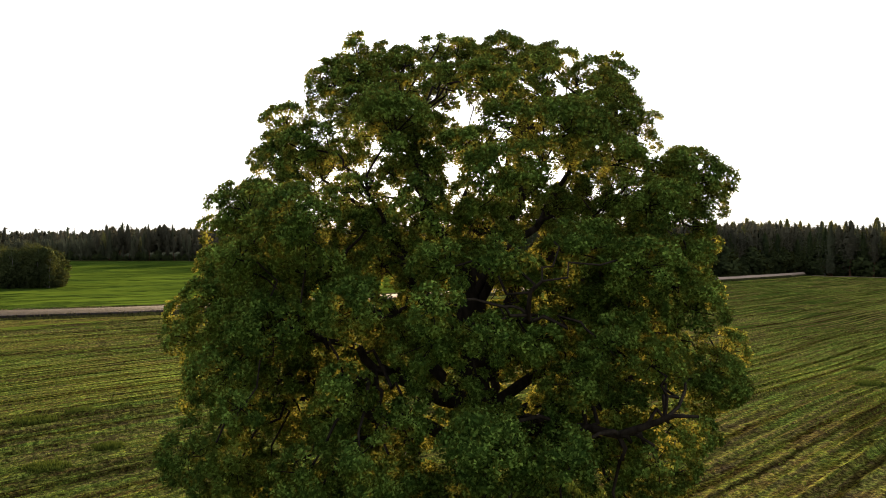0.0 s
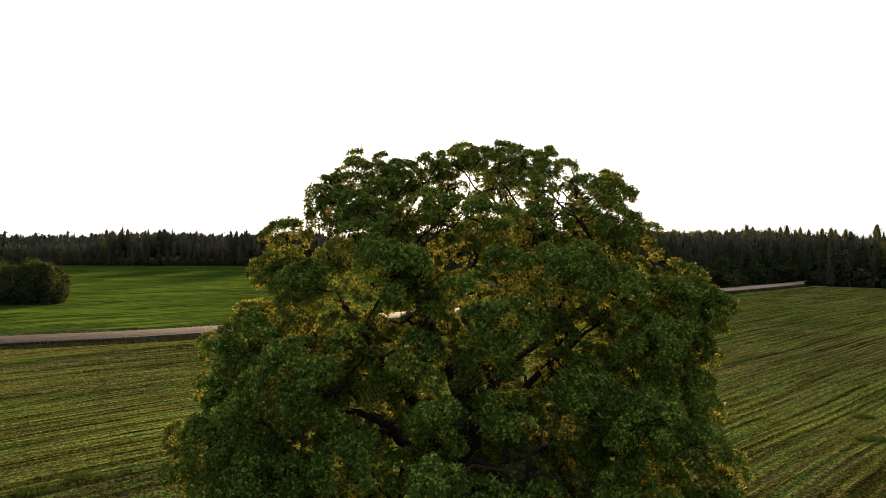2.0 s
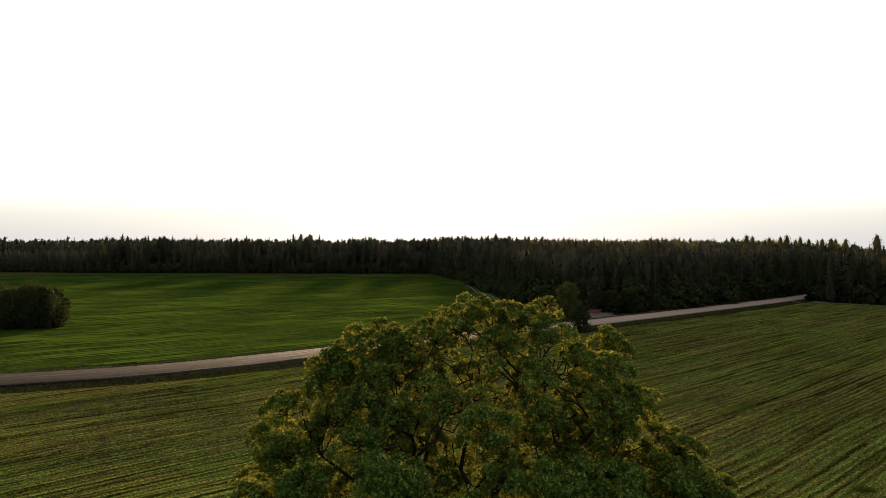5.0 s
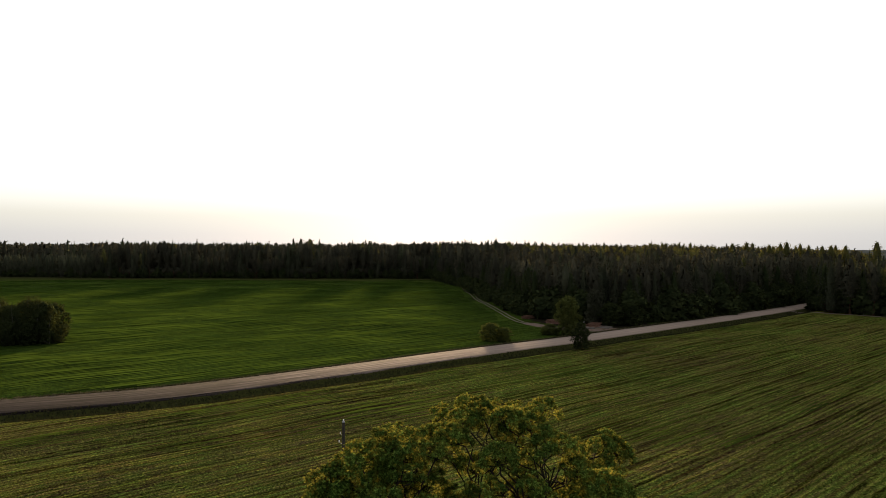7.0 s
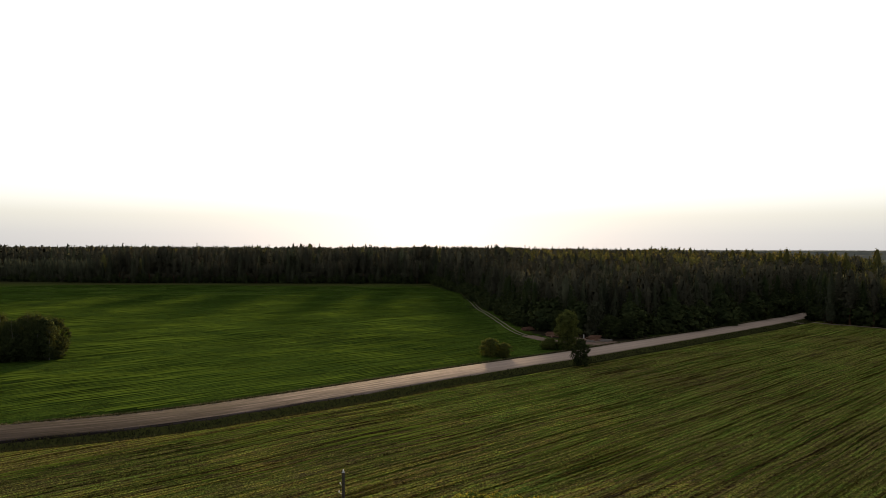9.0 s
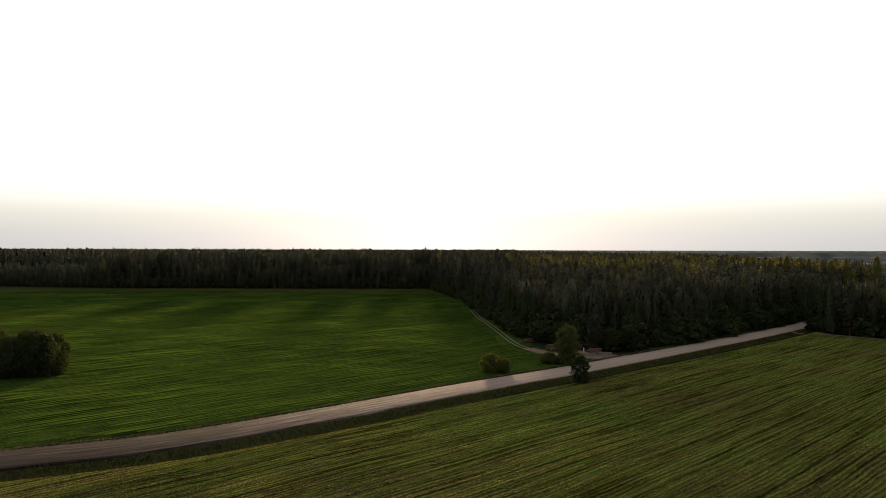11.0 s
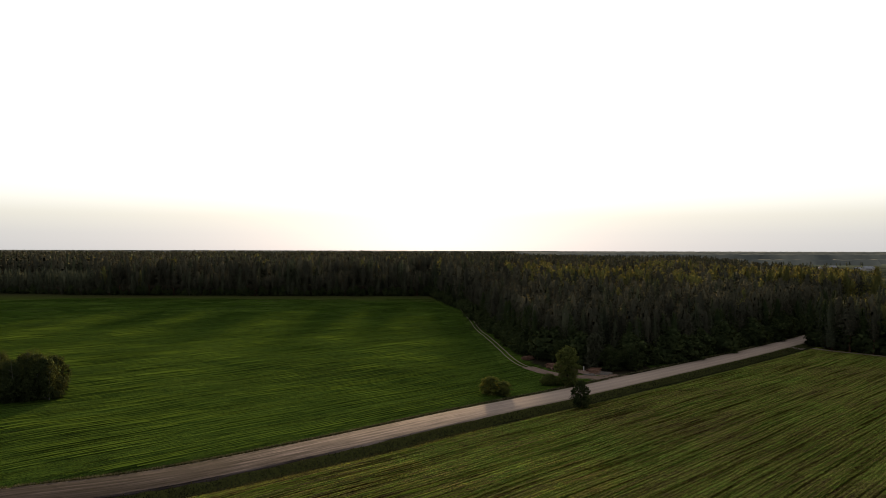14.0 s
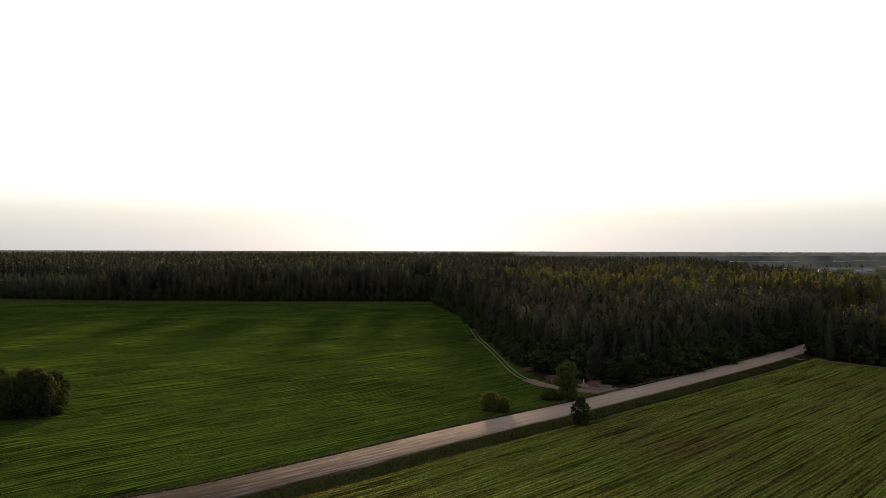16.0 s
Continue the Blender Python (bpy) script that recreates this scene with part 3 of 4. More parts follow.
                shell = unit(unit(sd + 0.35 * dv) + rng.normal(0, 0.30, sd.shape))
                faces.append(np.repeat(np.tile(shell, (4, 1)), 3, axis=0))
        v, f = joined(pieces)
        limb = smooth(child("limb", mesh_from("limb", v, f, M_OAK_BARK), root))
        if leaves:
            v, f = joined(leaves)
            nm = np.concatenate(faces)
            flat = np.cross(v[f[:, 1]] - v[f[:, 0]], v[f[:, 2]] - v[f[:, 0]])
            flat = unit(flat * np.sign(np.einsum("ij,ij->i", flat, nm[f[:, 0]]))[:, None])
            nm = unit(0.55 * nm + 0.75 * np.repeat(flat, 3, axis=0))
            child("foliage", rounded(mesh_from("foliage", v, outward_faces(v, f, nm), M_OAK), nm), limb, "dense clusters of green lobed oak leaves")


oak()


# ---------- woodland trees ----------
def bush_cloud(h, rng, count):
    """Leaf tuft centres and outward directions for a bush of height h, in many small boughs."""
    az = np.arange(90) * 2.399963
    lz = h * np.linspace(0.06, 0.95, 90)
    lr = h * 0.30 * np.sqrt(np.clip(1 - ((lz / h - 0.40) / 0.56) ** 2, 0.03, 1)) * rng.uniform(0.40, 1.2, 90)
    lobes = np.stack([lr * np.cos(az), lr * np.sin(az), lz], 1)
    size = h * rng.uniform(0.04, 0.10, 90)
    j = rng.integers(0, len(lobes), count)
    sd = sphere_points(count, rng)
    c = lobes[j] + sd * size[j][:, None] * rng.uniform(0.5, 1.15, (count, 1)) * np.array([1, 1, 1.0])
    c[:, 2] = np.maximum(c[:, 2], 0.15)
    return c, unit(sd + np.array([0, 0, 0.4]))


# outline of each kind of crown: height and radius as shares of the tree's height
PROFILE = {"pine": [(0.30, 0.055), (0.45, 0.095), (0.62, 0.118), (0.76, 0.116), (0.87, 0.094), (0.95, 0.056), (1.0, 0.008)],
           "birch": [(0.05, 0.07), (0.20, 0.110), (0.42, 0.130), (0.62, 0.120), (0.80, 0.090), (0.93, 0.046), (1.0, 0.004)],
           "spruce": [(0.06, 0.12), (0.30, 0.108), (0.55, 0.088), (0.75, 0.064), (0.90, 0.034), (1.0, 0.004)],
           "shrub": [(0.02, 0.20), (0.18, 0.30), (0.42, 0.33), (0.66, 0.26), (0.86, 0.14), (1.0, 0.01)]}


def fringed_crown(kind, h, rng, count, length, width, sides, low=0.0):
    """A crown with an uneven outline: a closed inner mass of twigs and many small sprays that stand out from it.
    Returns vertices, triangles and normals."""
    pz, pr = np.array(PROFILE[kind]).T
    k, ph = rng.integers(1, 5, 6), rng.uniform(0, 6.28, 6)
    m = rng.uniform(4, 16, 6)

    def reach(z, az):
        bump = sum(np.cos(k[i] * az + ph[i] + m[i] * z) for i in range(6)) / 6
        return np.interp(z, pz, pr) * (1 + 0.55 * bump)
    # sprays
    grid = np.linspace(max(pz[0], low), 1, 200)
    weight = np.interp(grid, pz, pr) + 0.012
    z = grid[rng.choice(200, count, p=weight / weight.sum())] + rng.normal(0, 0.012, count)
    z = np.clip(z, pz[0], 1.0)
    az = rng.uniform(0, 2 * np.pi, count)
    r = h * (reach(z, az) * rng.uniform(0.50, 1.14, count) ** 0.8 + 0.004)
    c = np.stack([r * np.cos(az), r * np.sin(az), h * z], 1)
    out = unit(np.stack([np.cos(az), np.sin(az), 0.35 + 0.9 * z ** 3], 1))
    fine = np.clip(0.55 + 0.9 * (1 - z), 0.5, 1.0)
    v, f = tufts(c, unit(out + np.array([0, 0, 0.3])), length * fine, width * fine, rng)
    nm = np.repeat(unit(out + rng.normal(0, 0.28, out.shape)), 3, axis=0)
    # inner mass
    rings = list(np.linspace(max(pz[0], low), 0.94, 8)) + [1.0] if sides > 5 else [max(pz[0], low), 0.48, 0.64, 0.80, 0.92, 1.0]
    ang = np.linspace(0, 2 * np.pi, sides, endpoint=False)
    v2, n2, f2 = [], [], []
    for q in rings:
        rr = h * reach(np.full(sides, q), ang) * rng.uniform(0.28, 0.62, sides)
        v2.append(np.stack([rr * np.cos(ang), rr * np.sin(ang), np.full(sides, h * min(q, 0.975))], 1))
        n2.append(unit(unit(np.stack([np.cos(ang), np.sin(ang), np.full(sides, 0.35 + 0.9 * q ** 3)], 1)) + rng.normal(0, 0.40 if sides > 5 else 0.18, (sides, 3))))
    for i in range(len(rings) - 1):
        for j in range(sides):
            a, b, cc, d = i * sides + j, i * sides + (j + 1) % sides, (i + 1) * sides + (j + 1) % sides, (i + 1) * sides + j
            f2 += [(a, b, cc), (a, cc, d)]
    f = np.concatenate([f, np.array(f2) + len(v)])
    return np.concatenate([v] + v2), f, np.concatenate([nm] + n2)


KINDS = {"pine": (M_PINE, M_PINE_BARK), "spruce": (M_SPRUCE, M_PINE_BARK), "birch": (M_BIRCH, M_BIRCH_BARK), "shrub": (M_SHRUB, M_OAK_BARK)}


def tree_model(kind, h, seed, count, tuft, foliage=None):
    """Trunk with boughs, and crown, as two meshes."""
    rng = np.random.default_rng(seed)
    leaf, bark = KINDS[kind]
    leaf = foliage or leaf
    if count > 2000:
        c, o = bush_cloud(h, rng, count)
        v, f = tufts(c, o, tuft * 1.7, tuft * 1.05, rng)
        nm = np.repeat(unit(o + rng.normal(0, 0.30, o.shape)), 3, axis=0)
    else:
        v, f, nm = fringed_crown(kind, h, rng, count, tuft * 1.7, tuft * 1.05, 11)
        c = v[:3 * count:3]
    crown = rounded(mesh_from("crown", v, outward_faces(v, f, nm), leaf), nm)
    z = np.linspace(-0.2, h * 0.93, 7)
    base = {"pine": 0.016, "spruce": 0.016, "birch": 0.011, "shrub": 0.018}[kind] * h
    pieces = [tube(np.stack([0.012 * h * np.sin(z * 0.4 + seed), 0.012 * h * np.cos(z * 0.3 + seed), z], 1), np.linspace(base, 0.02, 7), 6)]
    for q in c[rng.integers(0, len(c), 12)]:
        s = np.linspace(0, 1, 4)[:, None]
        a = np.array([0, 0, max(0.1, q[2] - 0.12 * h)])
        pieces.append(tube(a + (q - a) * s, np.linspace(base * 0.35, 0.015, 4), 4))
    v, f = joined(pieces)
    trunk = mesh_from("trunk", v, f, bark)
    return trunk, crown


WORDS = {"pine": ("pine_tree", "tall dark green pine at the forest edge", "pine"),
         "spruce": ("spruce_tree", "tall dark pointed spruce at the forest edge", "spruce"),
         "birch": ("birch_tree", "slender birch with yellow-green leaves at the forest edge", "birch"),
         "shrub": ("shrub", "low rounded green shrub at the forest edge", "shrub")}
MODELS = {}


def plant(kind, x, y, h, turn, variant=0, label="", group="forest edge trees", count=700, tuft=0.50, fat=1.0, name="", category="", foliage=None):
    key = (kind, variant, count, tuft, foliage.name if foliage else "")
    ref = {"pine": 20.0, "spruce": 20.0, "birch": 17.0, "shrub": 5.0}[kind]
    if key not in MODELS:
        MODELS[key] = tree_model(kind, ref, 31 + 7 * variant + len(kind) * 13, count, tuft, foliage)
    trunk, crown = MODELS[key]
    nm, lab, cat = WORDS[kind]
    ob = thing(name or nm, (x, y, float(ground_height(x, y)[0]) - 0.05), label or lab, category or cat, group)
    ob.rotation_euler = (0, 0, turn)
    ob.scale = (h / ref * fat, h / ref * fat, h / ref)
    child("trunk", trunk, ob)
    child("crown", crown, ob)
    return ob


# edges of the woods, as lines of the plan
EDGE_YOUNG = [(-430, 530), (-332, 524), (-262, 512)]
EDGE_LEFT = [(-262, 512), (-199, 506), (-76, 505), (-8, 505)]
EDGE_EAST = [(-8, 505), (4, 430), (13, 374), (19, 300), (23, 255), (27, 222), (36, 210), (56, 204), (72, 212), (108, 246), (147, 285), (190, 333)]
EDGE_RIGHT = [(165, 282), (138, 252), (134, 243), (144, 226), (160, 206), (180, 183)]


def along(line, step):
    out = []
    line = np.array(line, float)
    carry = 0.0
    for a, b in zip(line[:-1], line[1:]):
        ln = np.linalg.norm(b - a)
        s = carry
        while s < ln:
            out.append((a + (b - a) * s / ln, (b - a) / ln))
            s += step
        carry = s - ln
    return out


def edge_drop(x):
    """Lower stretches of the pine forest's edge, as a share of its height."""
    return 0.42 * min(1.0, max(0.0, (noise.noise(Vector((x * 0.075, 3.3, 0.0))) + 0.10) * 3.0))


def edge_trees():
    rng = np.random.default_rng(5)
    def row(line, step, back, mix_kinds, tall, spread, fat=1.1):
        for p, d in along(line, step):
            nrm = np.array([-d[1], d[0]])
            q = p + nrm * (back + rng.uniform(-spread, spread)) + d * rng.uniform(-1, 1)
            kind = mix_kinds[rng.integers(0, len(mix_kinds))]
            h = tall * rng.uniform(0.85, 1.08) * (0.9 if kind == "birch" else 1.0) * (1 - edge_drop(q[0]) if tall > 25 else 1.0)
            if kind == "shrub":
                h = rng.uniform(4.5, 11) if q[0] > 30 else rng.uniform(3.5, 8)
            plant(kind, q[0], q[1], h, rng.uniform(0, 6.28), int(rng.integers(0, 3)), fat=1.35 if kind == "shrub" else fat * rng.uniform(0.85, 1.2), foliage=M_SHRUB if kind == "birch" and q[0] > -20 else M_YOUNG if kind == "birch" else None)
    row(EDGE_YOUNG, 5.0, 1.0, ["birch", "spruce", "birch"], 16, 2.0)
    row(EDGE_YOUNG, 5.0, 0.0, ["shrub"], 5, 1.0)
    row(EDGE_LEFT, 6.0, 1.5, ["pine", "spruce", "pine", "birch", "pine"], 26, 2.0)
    row(EDGE_LEFT, 5.0, 0.5, ["shrub"], 5, 1.0)
    row(EDGE_LEFT, 9.0, 0.8, ["birch", "birch", "pine"], 13, 1.5, 1.6)
    row(EDGE_EAST, 4.2, 3.0, ["birch", "pine", "birch", "spruce"], 16.5, 2.0)
    row(EDGE_EAST, 4.5, 0.5, ["shrub"], 5, 1.5)
    row(EDGE_RIGHT, 3.6, -3.0, ["pine", "spruce", "birch"], 19, 2.0)
    row(EDGE_RIGHT, 3.5, -0.5, ["shrub"], 5, 1.0)
    for i in range(16):
        plant("birch", rng.uniform(152, 222), rng.uniform(350, 400), rng.uniform(23, 26.5), rng.uniform(0, 6.28), int(rng.integers(0, 3)),
              "tall yellow-green birch above the dark wood", fat=1.25)


edge_trees()


# ---------- deep woods: thousands of trees, one canopy per stand ----------
def stand(name, poly, tall, label, seed, mix_kinds, thin=1.0, belt=None, foliage=None):
    rng = np.random.default_rng(seed)
    px, py = np.array(poly, float).T
    pieces = {k: [] for k in KINDS}
    tones = {k: [] for k in KINDS}
    normals = {k: [] for k in KINDS}
    models = {}
    for kind in sorted(set(mix_kinds)):
        for q, count in enumerate((560, 215, 24)):
            for variant in range(4):
                r2 = np.random.default_rng(seed * 100 + q * 10 + variant)
                ref = 20.0
                v, f, nm = fringed_crown(kind, ref, r2, count, (1.0, 1.40, 2.8)[q], (0.66, 0.95, 1.9)[q], (8, 5, 4)[q], 0.30)
                models[kind, q, variant] = v, outward_faces(v, f, nm), nm
    bands = [(0, 330, 4.9, 0), (330, 650, 6.8, 1), (650, 1200, 11.5, 2), (1200, 2600, 24.0, 2)]
    for lo, hi, step, q in bands:
        step *= thin
        gx, gy = np.meshgrid(np.arange(px.min(), px.max(), step), np.arange(max(py.min(), 0), py.max(), step))
        x = gx.ravel() + rng.uniform(-0.45, 0.45, gx.size) * step
        y = gy.ravel() + rng.uniform(-0.45, 0.45, gx.size) * step
        dist = np.hypot(x, y)
        ok = inside(poly, x, y) & (dist >= lo) & (dist < hi) & (np.abs(x) < 0.70 * y + 40)
        x, y = x[ok], y[ok]
        grow = (1.08, 1.2, 1.35)[q]
        for a, b in zip(x, y):
            clump = noise.noise(Vector((a * 0.02, b * 0.02, seed)))
            pick = int(np.clip((rng.random() * 0.7 + 0.3 * (clump + 0.5)), 0, 0.999) * len(mix_kinds))
            kind = mix_kinds[pick]
            if belt and belt(a, b):
                kind = "birch" if rng.random() < 0.50 + 0.6 * clump else kind
            elif belt and kind == "birch" and rng.random() < 0.7:
                kind = "pine"
            v, f, nm = models[kind, q, int(rng.integers(0, 4))]
            h = tall(a, b) * {"pine": 0.94, "birch": 0.95}.get(kind, 1.0) * rng.uniform(0.82, 1.06) * (1 + 0.06 * clump)
            t = rng.uniform(0, 6.28)
            s = h / 20.0
            w = s * grow
            rot = np.array([[math.cos(t) * w, math.sin(t) * w, 0], [-math.sin(t) * w, math.cos(t) * w, 0], [0, 0, s]])
            pieces[kind].append((v @ rot + np.array([a, b, 0]), f))
            turned = nm @ np.array([[math.cos(t), math.sin(t), 0], [-math.sin(t), math.cos(t), 0], [0, 0, 1]])
            normals[kind].append(turned)
            tones[kind].append(np.full(len(v), rng.uniform(-0.18, 0.20) + 0.35 * clump, dtype=np.float32))
    root = thing(name, (0, 0, 0), label, "forest", kind="stuff")
    for kind, got in pieces.items():
        if got:
            v, f = joined(got)
            ob = child(kind + "_canopy", rounded(mesh_from(kind + "_canopy", v, f, foliage or KINDS[kind][0]), np.concatenate(normals[kind])), root)
            a = ob.data.attributes.new("tone", "FLOAT", "POINT")
            a.data.foreach_set("value", np.concatenate(tones[kind]))
            tagged(ob, kind="stuff")


stand("pine_forest", PINE, lambda a, b: (28.0 * (1 - edge_drop(a)) if b < 640 else 28.5) * (1 + 0.10 * noise.noise(Vector((a * 0.022, b * 0.016, 1.0)))), "dark dense pine and spruce forest beyond the field", 3,
      ["spruce", "pine", "pine", "pine", "spruce", "pine", "pine", "birch"])
stand("young_wood", YOUNG, lambda a, b: 17.5, "younger lower deciduous wood before the pine forest", 8, ["birch", "birch", "spruce"], foliage=M_YOUNG)
stand("mixed_forest", MIXED, lambda a, b: float(np.interp(b, [200, 260, 380, 520, 700], [16.5, 19.5, 24, 26.5, 27]) - 5.0 * np.clip((a - 190) / 110, 0, 1) + 2.0 * np.clip((80 - a) / 45, 0, 1) * np.clip((b - 310) / 120, 0, 1)),
      "dense mixed forest of pines and yellow-green birches", 4, ["pine", "pine", "spruce", "pine", "pine", "pine", "pine", "birch", "birch"],
      belt=lambda a, b: a > 45 and 335 < b - 0.15 * a < 520)
stand("roadside_wood", ROADSIDE, lambda a, b: 19.0, "dark mixed wood at the end of the field", 6, ["spruce", "pine", "spruce", "pine", "birch"])
stand("village_grove", [(520, 1260), (820, 1300), (860, 1380), (520, 1340)], lambda a, b: 13.0, "trees among the houses of a village", 9, ["birch", "birch", "pine"], 1.3, foliage=M_YOUNG)


# ---------- woods towards the horizon ----------
def far_wood(cx, cy, wide, deep, tall, seed):
    rng = np.random.default_rng(seed)
    cell = 7.0 + cy / 400
    nx, ny = int(wide / cell), max(5, int(deep / (cell * 1.5)))
    gx, gy = np.meshgrid(np.linspace(-1, 1, nx), np.linspace(-1, 1, ny))
    x = cx + gx * wide / 2 + rng.normal(0, cell * 0.2, gx.shape)
    y = cy + gy * deep / 2 + rng.normal(0, cell * 0.3, gx.shape) + 30 * np.sin(gx * 2.3 + seed)
    z = tall * rng.uniform(0.82, 1.0, gx.shape) 
    z[0], z[-1], z[:, 0], z[:, -1] = -1, -1, -1, -1
    i = np.arange((nx - 1) * (ny - 1))
    a = (i // (nx - 1)) * nx + i % (nx - 1)
    me = mesh_from("distant_wood", np.stack([x.ravel(), y.ravel(), z.ravel()], 1), np.stack([a, a + 1, a + nx + 1, a + nx], 1), M_FAR_HAZED)
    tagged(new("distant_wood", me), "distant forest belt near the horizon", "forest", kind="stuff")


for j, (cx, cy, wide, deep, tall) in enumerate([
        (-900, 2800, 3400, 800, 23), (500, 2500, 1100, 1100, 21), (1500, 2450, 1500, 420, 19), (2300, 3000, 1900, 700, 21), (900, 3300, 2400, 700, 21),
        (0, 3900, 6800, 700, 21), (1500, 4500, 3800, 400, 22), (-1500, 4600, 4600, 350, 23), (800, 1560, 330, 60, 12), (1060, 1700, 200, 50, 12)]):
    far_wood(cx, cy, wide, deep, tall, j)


# ---------- tracks ----------
def flat_line(pts, step=2.0):
    pts = np.array(pts, float)
    pts = np.concatenate([[2 * pts[0] - pts[1]], pts, [2 * pts[-1] - pts[-2]]])
    return spline(pts, step)


TRACK = flat_line([(9, 420), (12.2, 365), (15.4, 292), (18.9, 252), (21.8, 212), (26.6, 195), (33.0, 186.5), (42, 182.5), (50, 181.5)])
t_t = unit(np.gradient(TRACK, axis=0))
t_n = np.stack([t_t[:, 1], -t_t[:, 0]], 1)
for side in (-0.8, 0.8):
    build_ribbon("track", (TRACK + t_n * side), 0.30, 0.07, M_DIRT, "sandy wheel rut of a track along the forest edge", cells=3, wob=0.08)
build_ribbon("track", flat_line([(24.6, 200), (28.5, 192), (34, 187), (42, 185), (50, 183)]), 2.6, 0.09, M_YARD, "bare reddish dirt where the track joins the road", cells=6, wob=0.35)
build_ribbon("track", flat_line([(36, 196), (43, 190.5), (51, 186.5), (58, 189)]), 3.2, 0.08, M_YARD, "bare trodden dirt of the log yard", cells=6, wob=0.5)
build_ribbon("track", flat_line([(118, 243.5), (127, 242), (133.5, 233), (141, 223), (156, 203.5), (174, 181)]), 1.5, 0.10, M_DIRT,
             "narrow pale track along the edge of the wood", cells=3, wob=0.15)


# ---------- shrubs and small trees by the road and in the fields ----------
def bush(x, y, h, fat, turn, label, variant=0, name="bush", category="bush", group="", foliage=None):
    return plant("shrub", x, y, h, turn, variant, label, group, count=7000, tuft=0.175, fat=fat, name=name, category=category, foliage=foliage)


bush(11.2, 163.5, 4.2, 1.75, 0.4, "rounded green bush on the grass by the road", 0, foliage=M_BUSH)
bush(14.2, 162.3, 3.3, 1.8, 1.9, "small rounded bush beside a larger bush", 1, foliage=M_BUSH)
bush(29.8, 150.5, 5.9, 1.0, 0.9, "small dark leafy tree on the bank of the ditch", 2, "small_tree", "tree")
bush(31.3, 174.5, 10.0, 0.95, 2.2, "young green tree beside the log yard", 1, "young_tree", "tree", foliage=M_BUSH)
bush(26.8, 175.0, 2.9, 2.2, 2.9, "low grey-green shrub beside the road", 2, foliage=M_BUSH)
bush(43.8, 200.5, 10.0, 0.8, 4.0, "olive young tree behind the log pile", 0, "young_tree", "tree", foliage=M_YOUNG)
plant("birch", 37.7, 213.5, 18.0, 1.3, 1, "tall olive-green birch at the corner of the forest", "", count=1900, tuft=0.34, fat=1.35, foliage=M_YOUNG)
bush(47.5, 196.5, 6.4, 1.5, 5.0, "broad dark bush at the forest edge", 1)
bush(53.5, 198.0, 6.8, 1.5, 0.2, "broad dark bush at the forest edge", 2)
bush(34.5, 205.0, 7.0, 0.9, 1.2, "dark bush behind the track", 0)
brng = np.random.default_rng(21)
for bx, by, bh in [(-87.0, 159, 10.6), (-91, 163, 11.4), (-94, 158, 10.4), (-95, 166, 11.8), (-99, 161, 10.6), (-103, 167, 11.4), (-105, 159, 10.2), (-110, 164, 11.5),
                   (-89.2, 167, 10.2), (-115, 160, 10.5)]:
    for side in (-1.3, 1.3):
        plant("birch", bx - 4.2 + side + brng.uniform(-1, 1), by - 1.5 + brng.uniform(-1.5, 1.5), bh * brng.uniform(0.70, 1.02), brng.uniform(0, 6.28), int(brng.integers(0, 3)), "slender young tree in a dense thicket on the field",
              "field thicket", count=4500, tuft=0.20, fat=0.85, name="thicket_tree", category="tree", foliage=M_SHRUB)
    bush(bx - 4.2, by, bh * brng.uniform(0.72, 0.95), brng.uniform(0.95, 1.2), brng.uniform(0, 6.28), "leafy young tree in a dense thicket on the field", int(brng.integers(0, 3)), "thicket_tree", "tree", "field thicket")
for bx, by, bh in [(-86.0, 157.5, 5.4), (-88.5, 155, 5.2), (-92, 154, 5.6), (-96.5, 154, 5.3), (-101, 154.5, 5.6), (-85.2, 162, 4.8), (-83.4, 158.5, 1.9)]:
    bush(bx - 4.4, by, bh, 1.15 if bh > 3 else 1.9, brng.uniform(0, 6.28), "low bush at the foot of a thicket", int(brng.integers(0, 3)), "bush", "bush", "thicket bushes")


# ---------- log piles ----------
def log_mesh(length, radius, material, seed):
    rng = np.random.default_rng(seed)
    s = np.linspace(-0.5, 0.5, 6)
    p = np.stack([s * length, 0.03 * np.sin(s * 5 + seed), 0.02 * np.cos(s * 4)], 1)
    v, f = tube(p, radius * (1 + 0.12 * s) * rng.uniform(0.95, 1.05, 6), 9)
    bm = bmesh.new()
    vs = [bm.verts.new(q) for q in v]
    for q in f:
        bm.faces.new([vs[i] for i in q])
    bm.faces.new(vs[:9][::-1])
    bm.faces.new(vs[-9:])
    me = bpy.data.meshes.new("log")
    bm.to_mesh(me)
    bm.free()
    me.materials.append(material)
    return me


def log_pile(x, y, turn, rows, material, label, seed, length=4.0, radius=0.19, loose=0):
    rng = np.random.default_rng(seed)
    root = thing("log_pile", (x, y, float(ground_height(x, y)[0]) + 0.05), label, "logs")
    root.rotation_euler = (0, 0, turn)
    meshes = [log_mesh(length, radius, material, seed + i) for i in range(3)]
    for level, n in enumerate(rows):
        for i in range(n):
            ob = child("log", meshes[int(rng.integers(0, 3))], root)
            ob.location = (rng.normal(0, 0.35), (i - (n - 1) / 2) * radius * 2.05 + rng.normal(0, 0.02), radius + level * radius * 1.75)
            ob.rotation_euler = (rng.uniform(0, 6), rng.normal(0, 0.02), rng.normal(0, 0.10))
    for i in range(loose):
        ob = child("log", meshes[int(rng.integers(0, 3))], root)
        ob.location = (rng.normal(0, 0.8), -rows[0] * radius - 0.5 - i * 0.55, radius)
        ob.rotation_euler = (0, 0, rng.normal(0, 0.5))


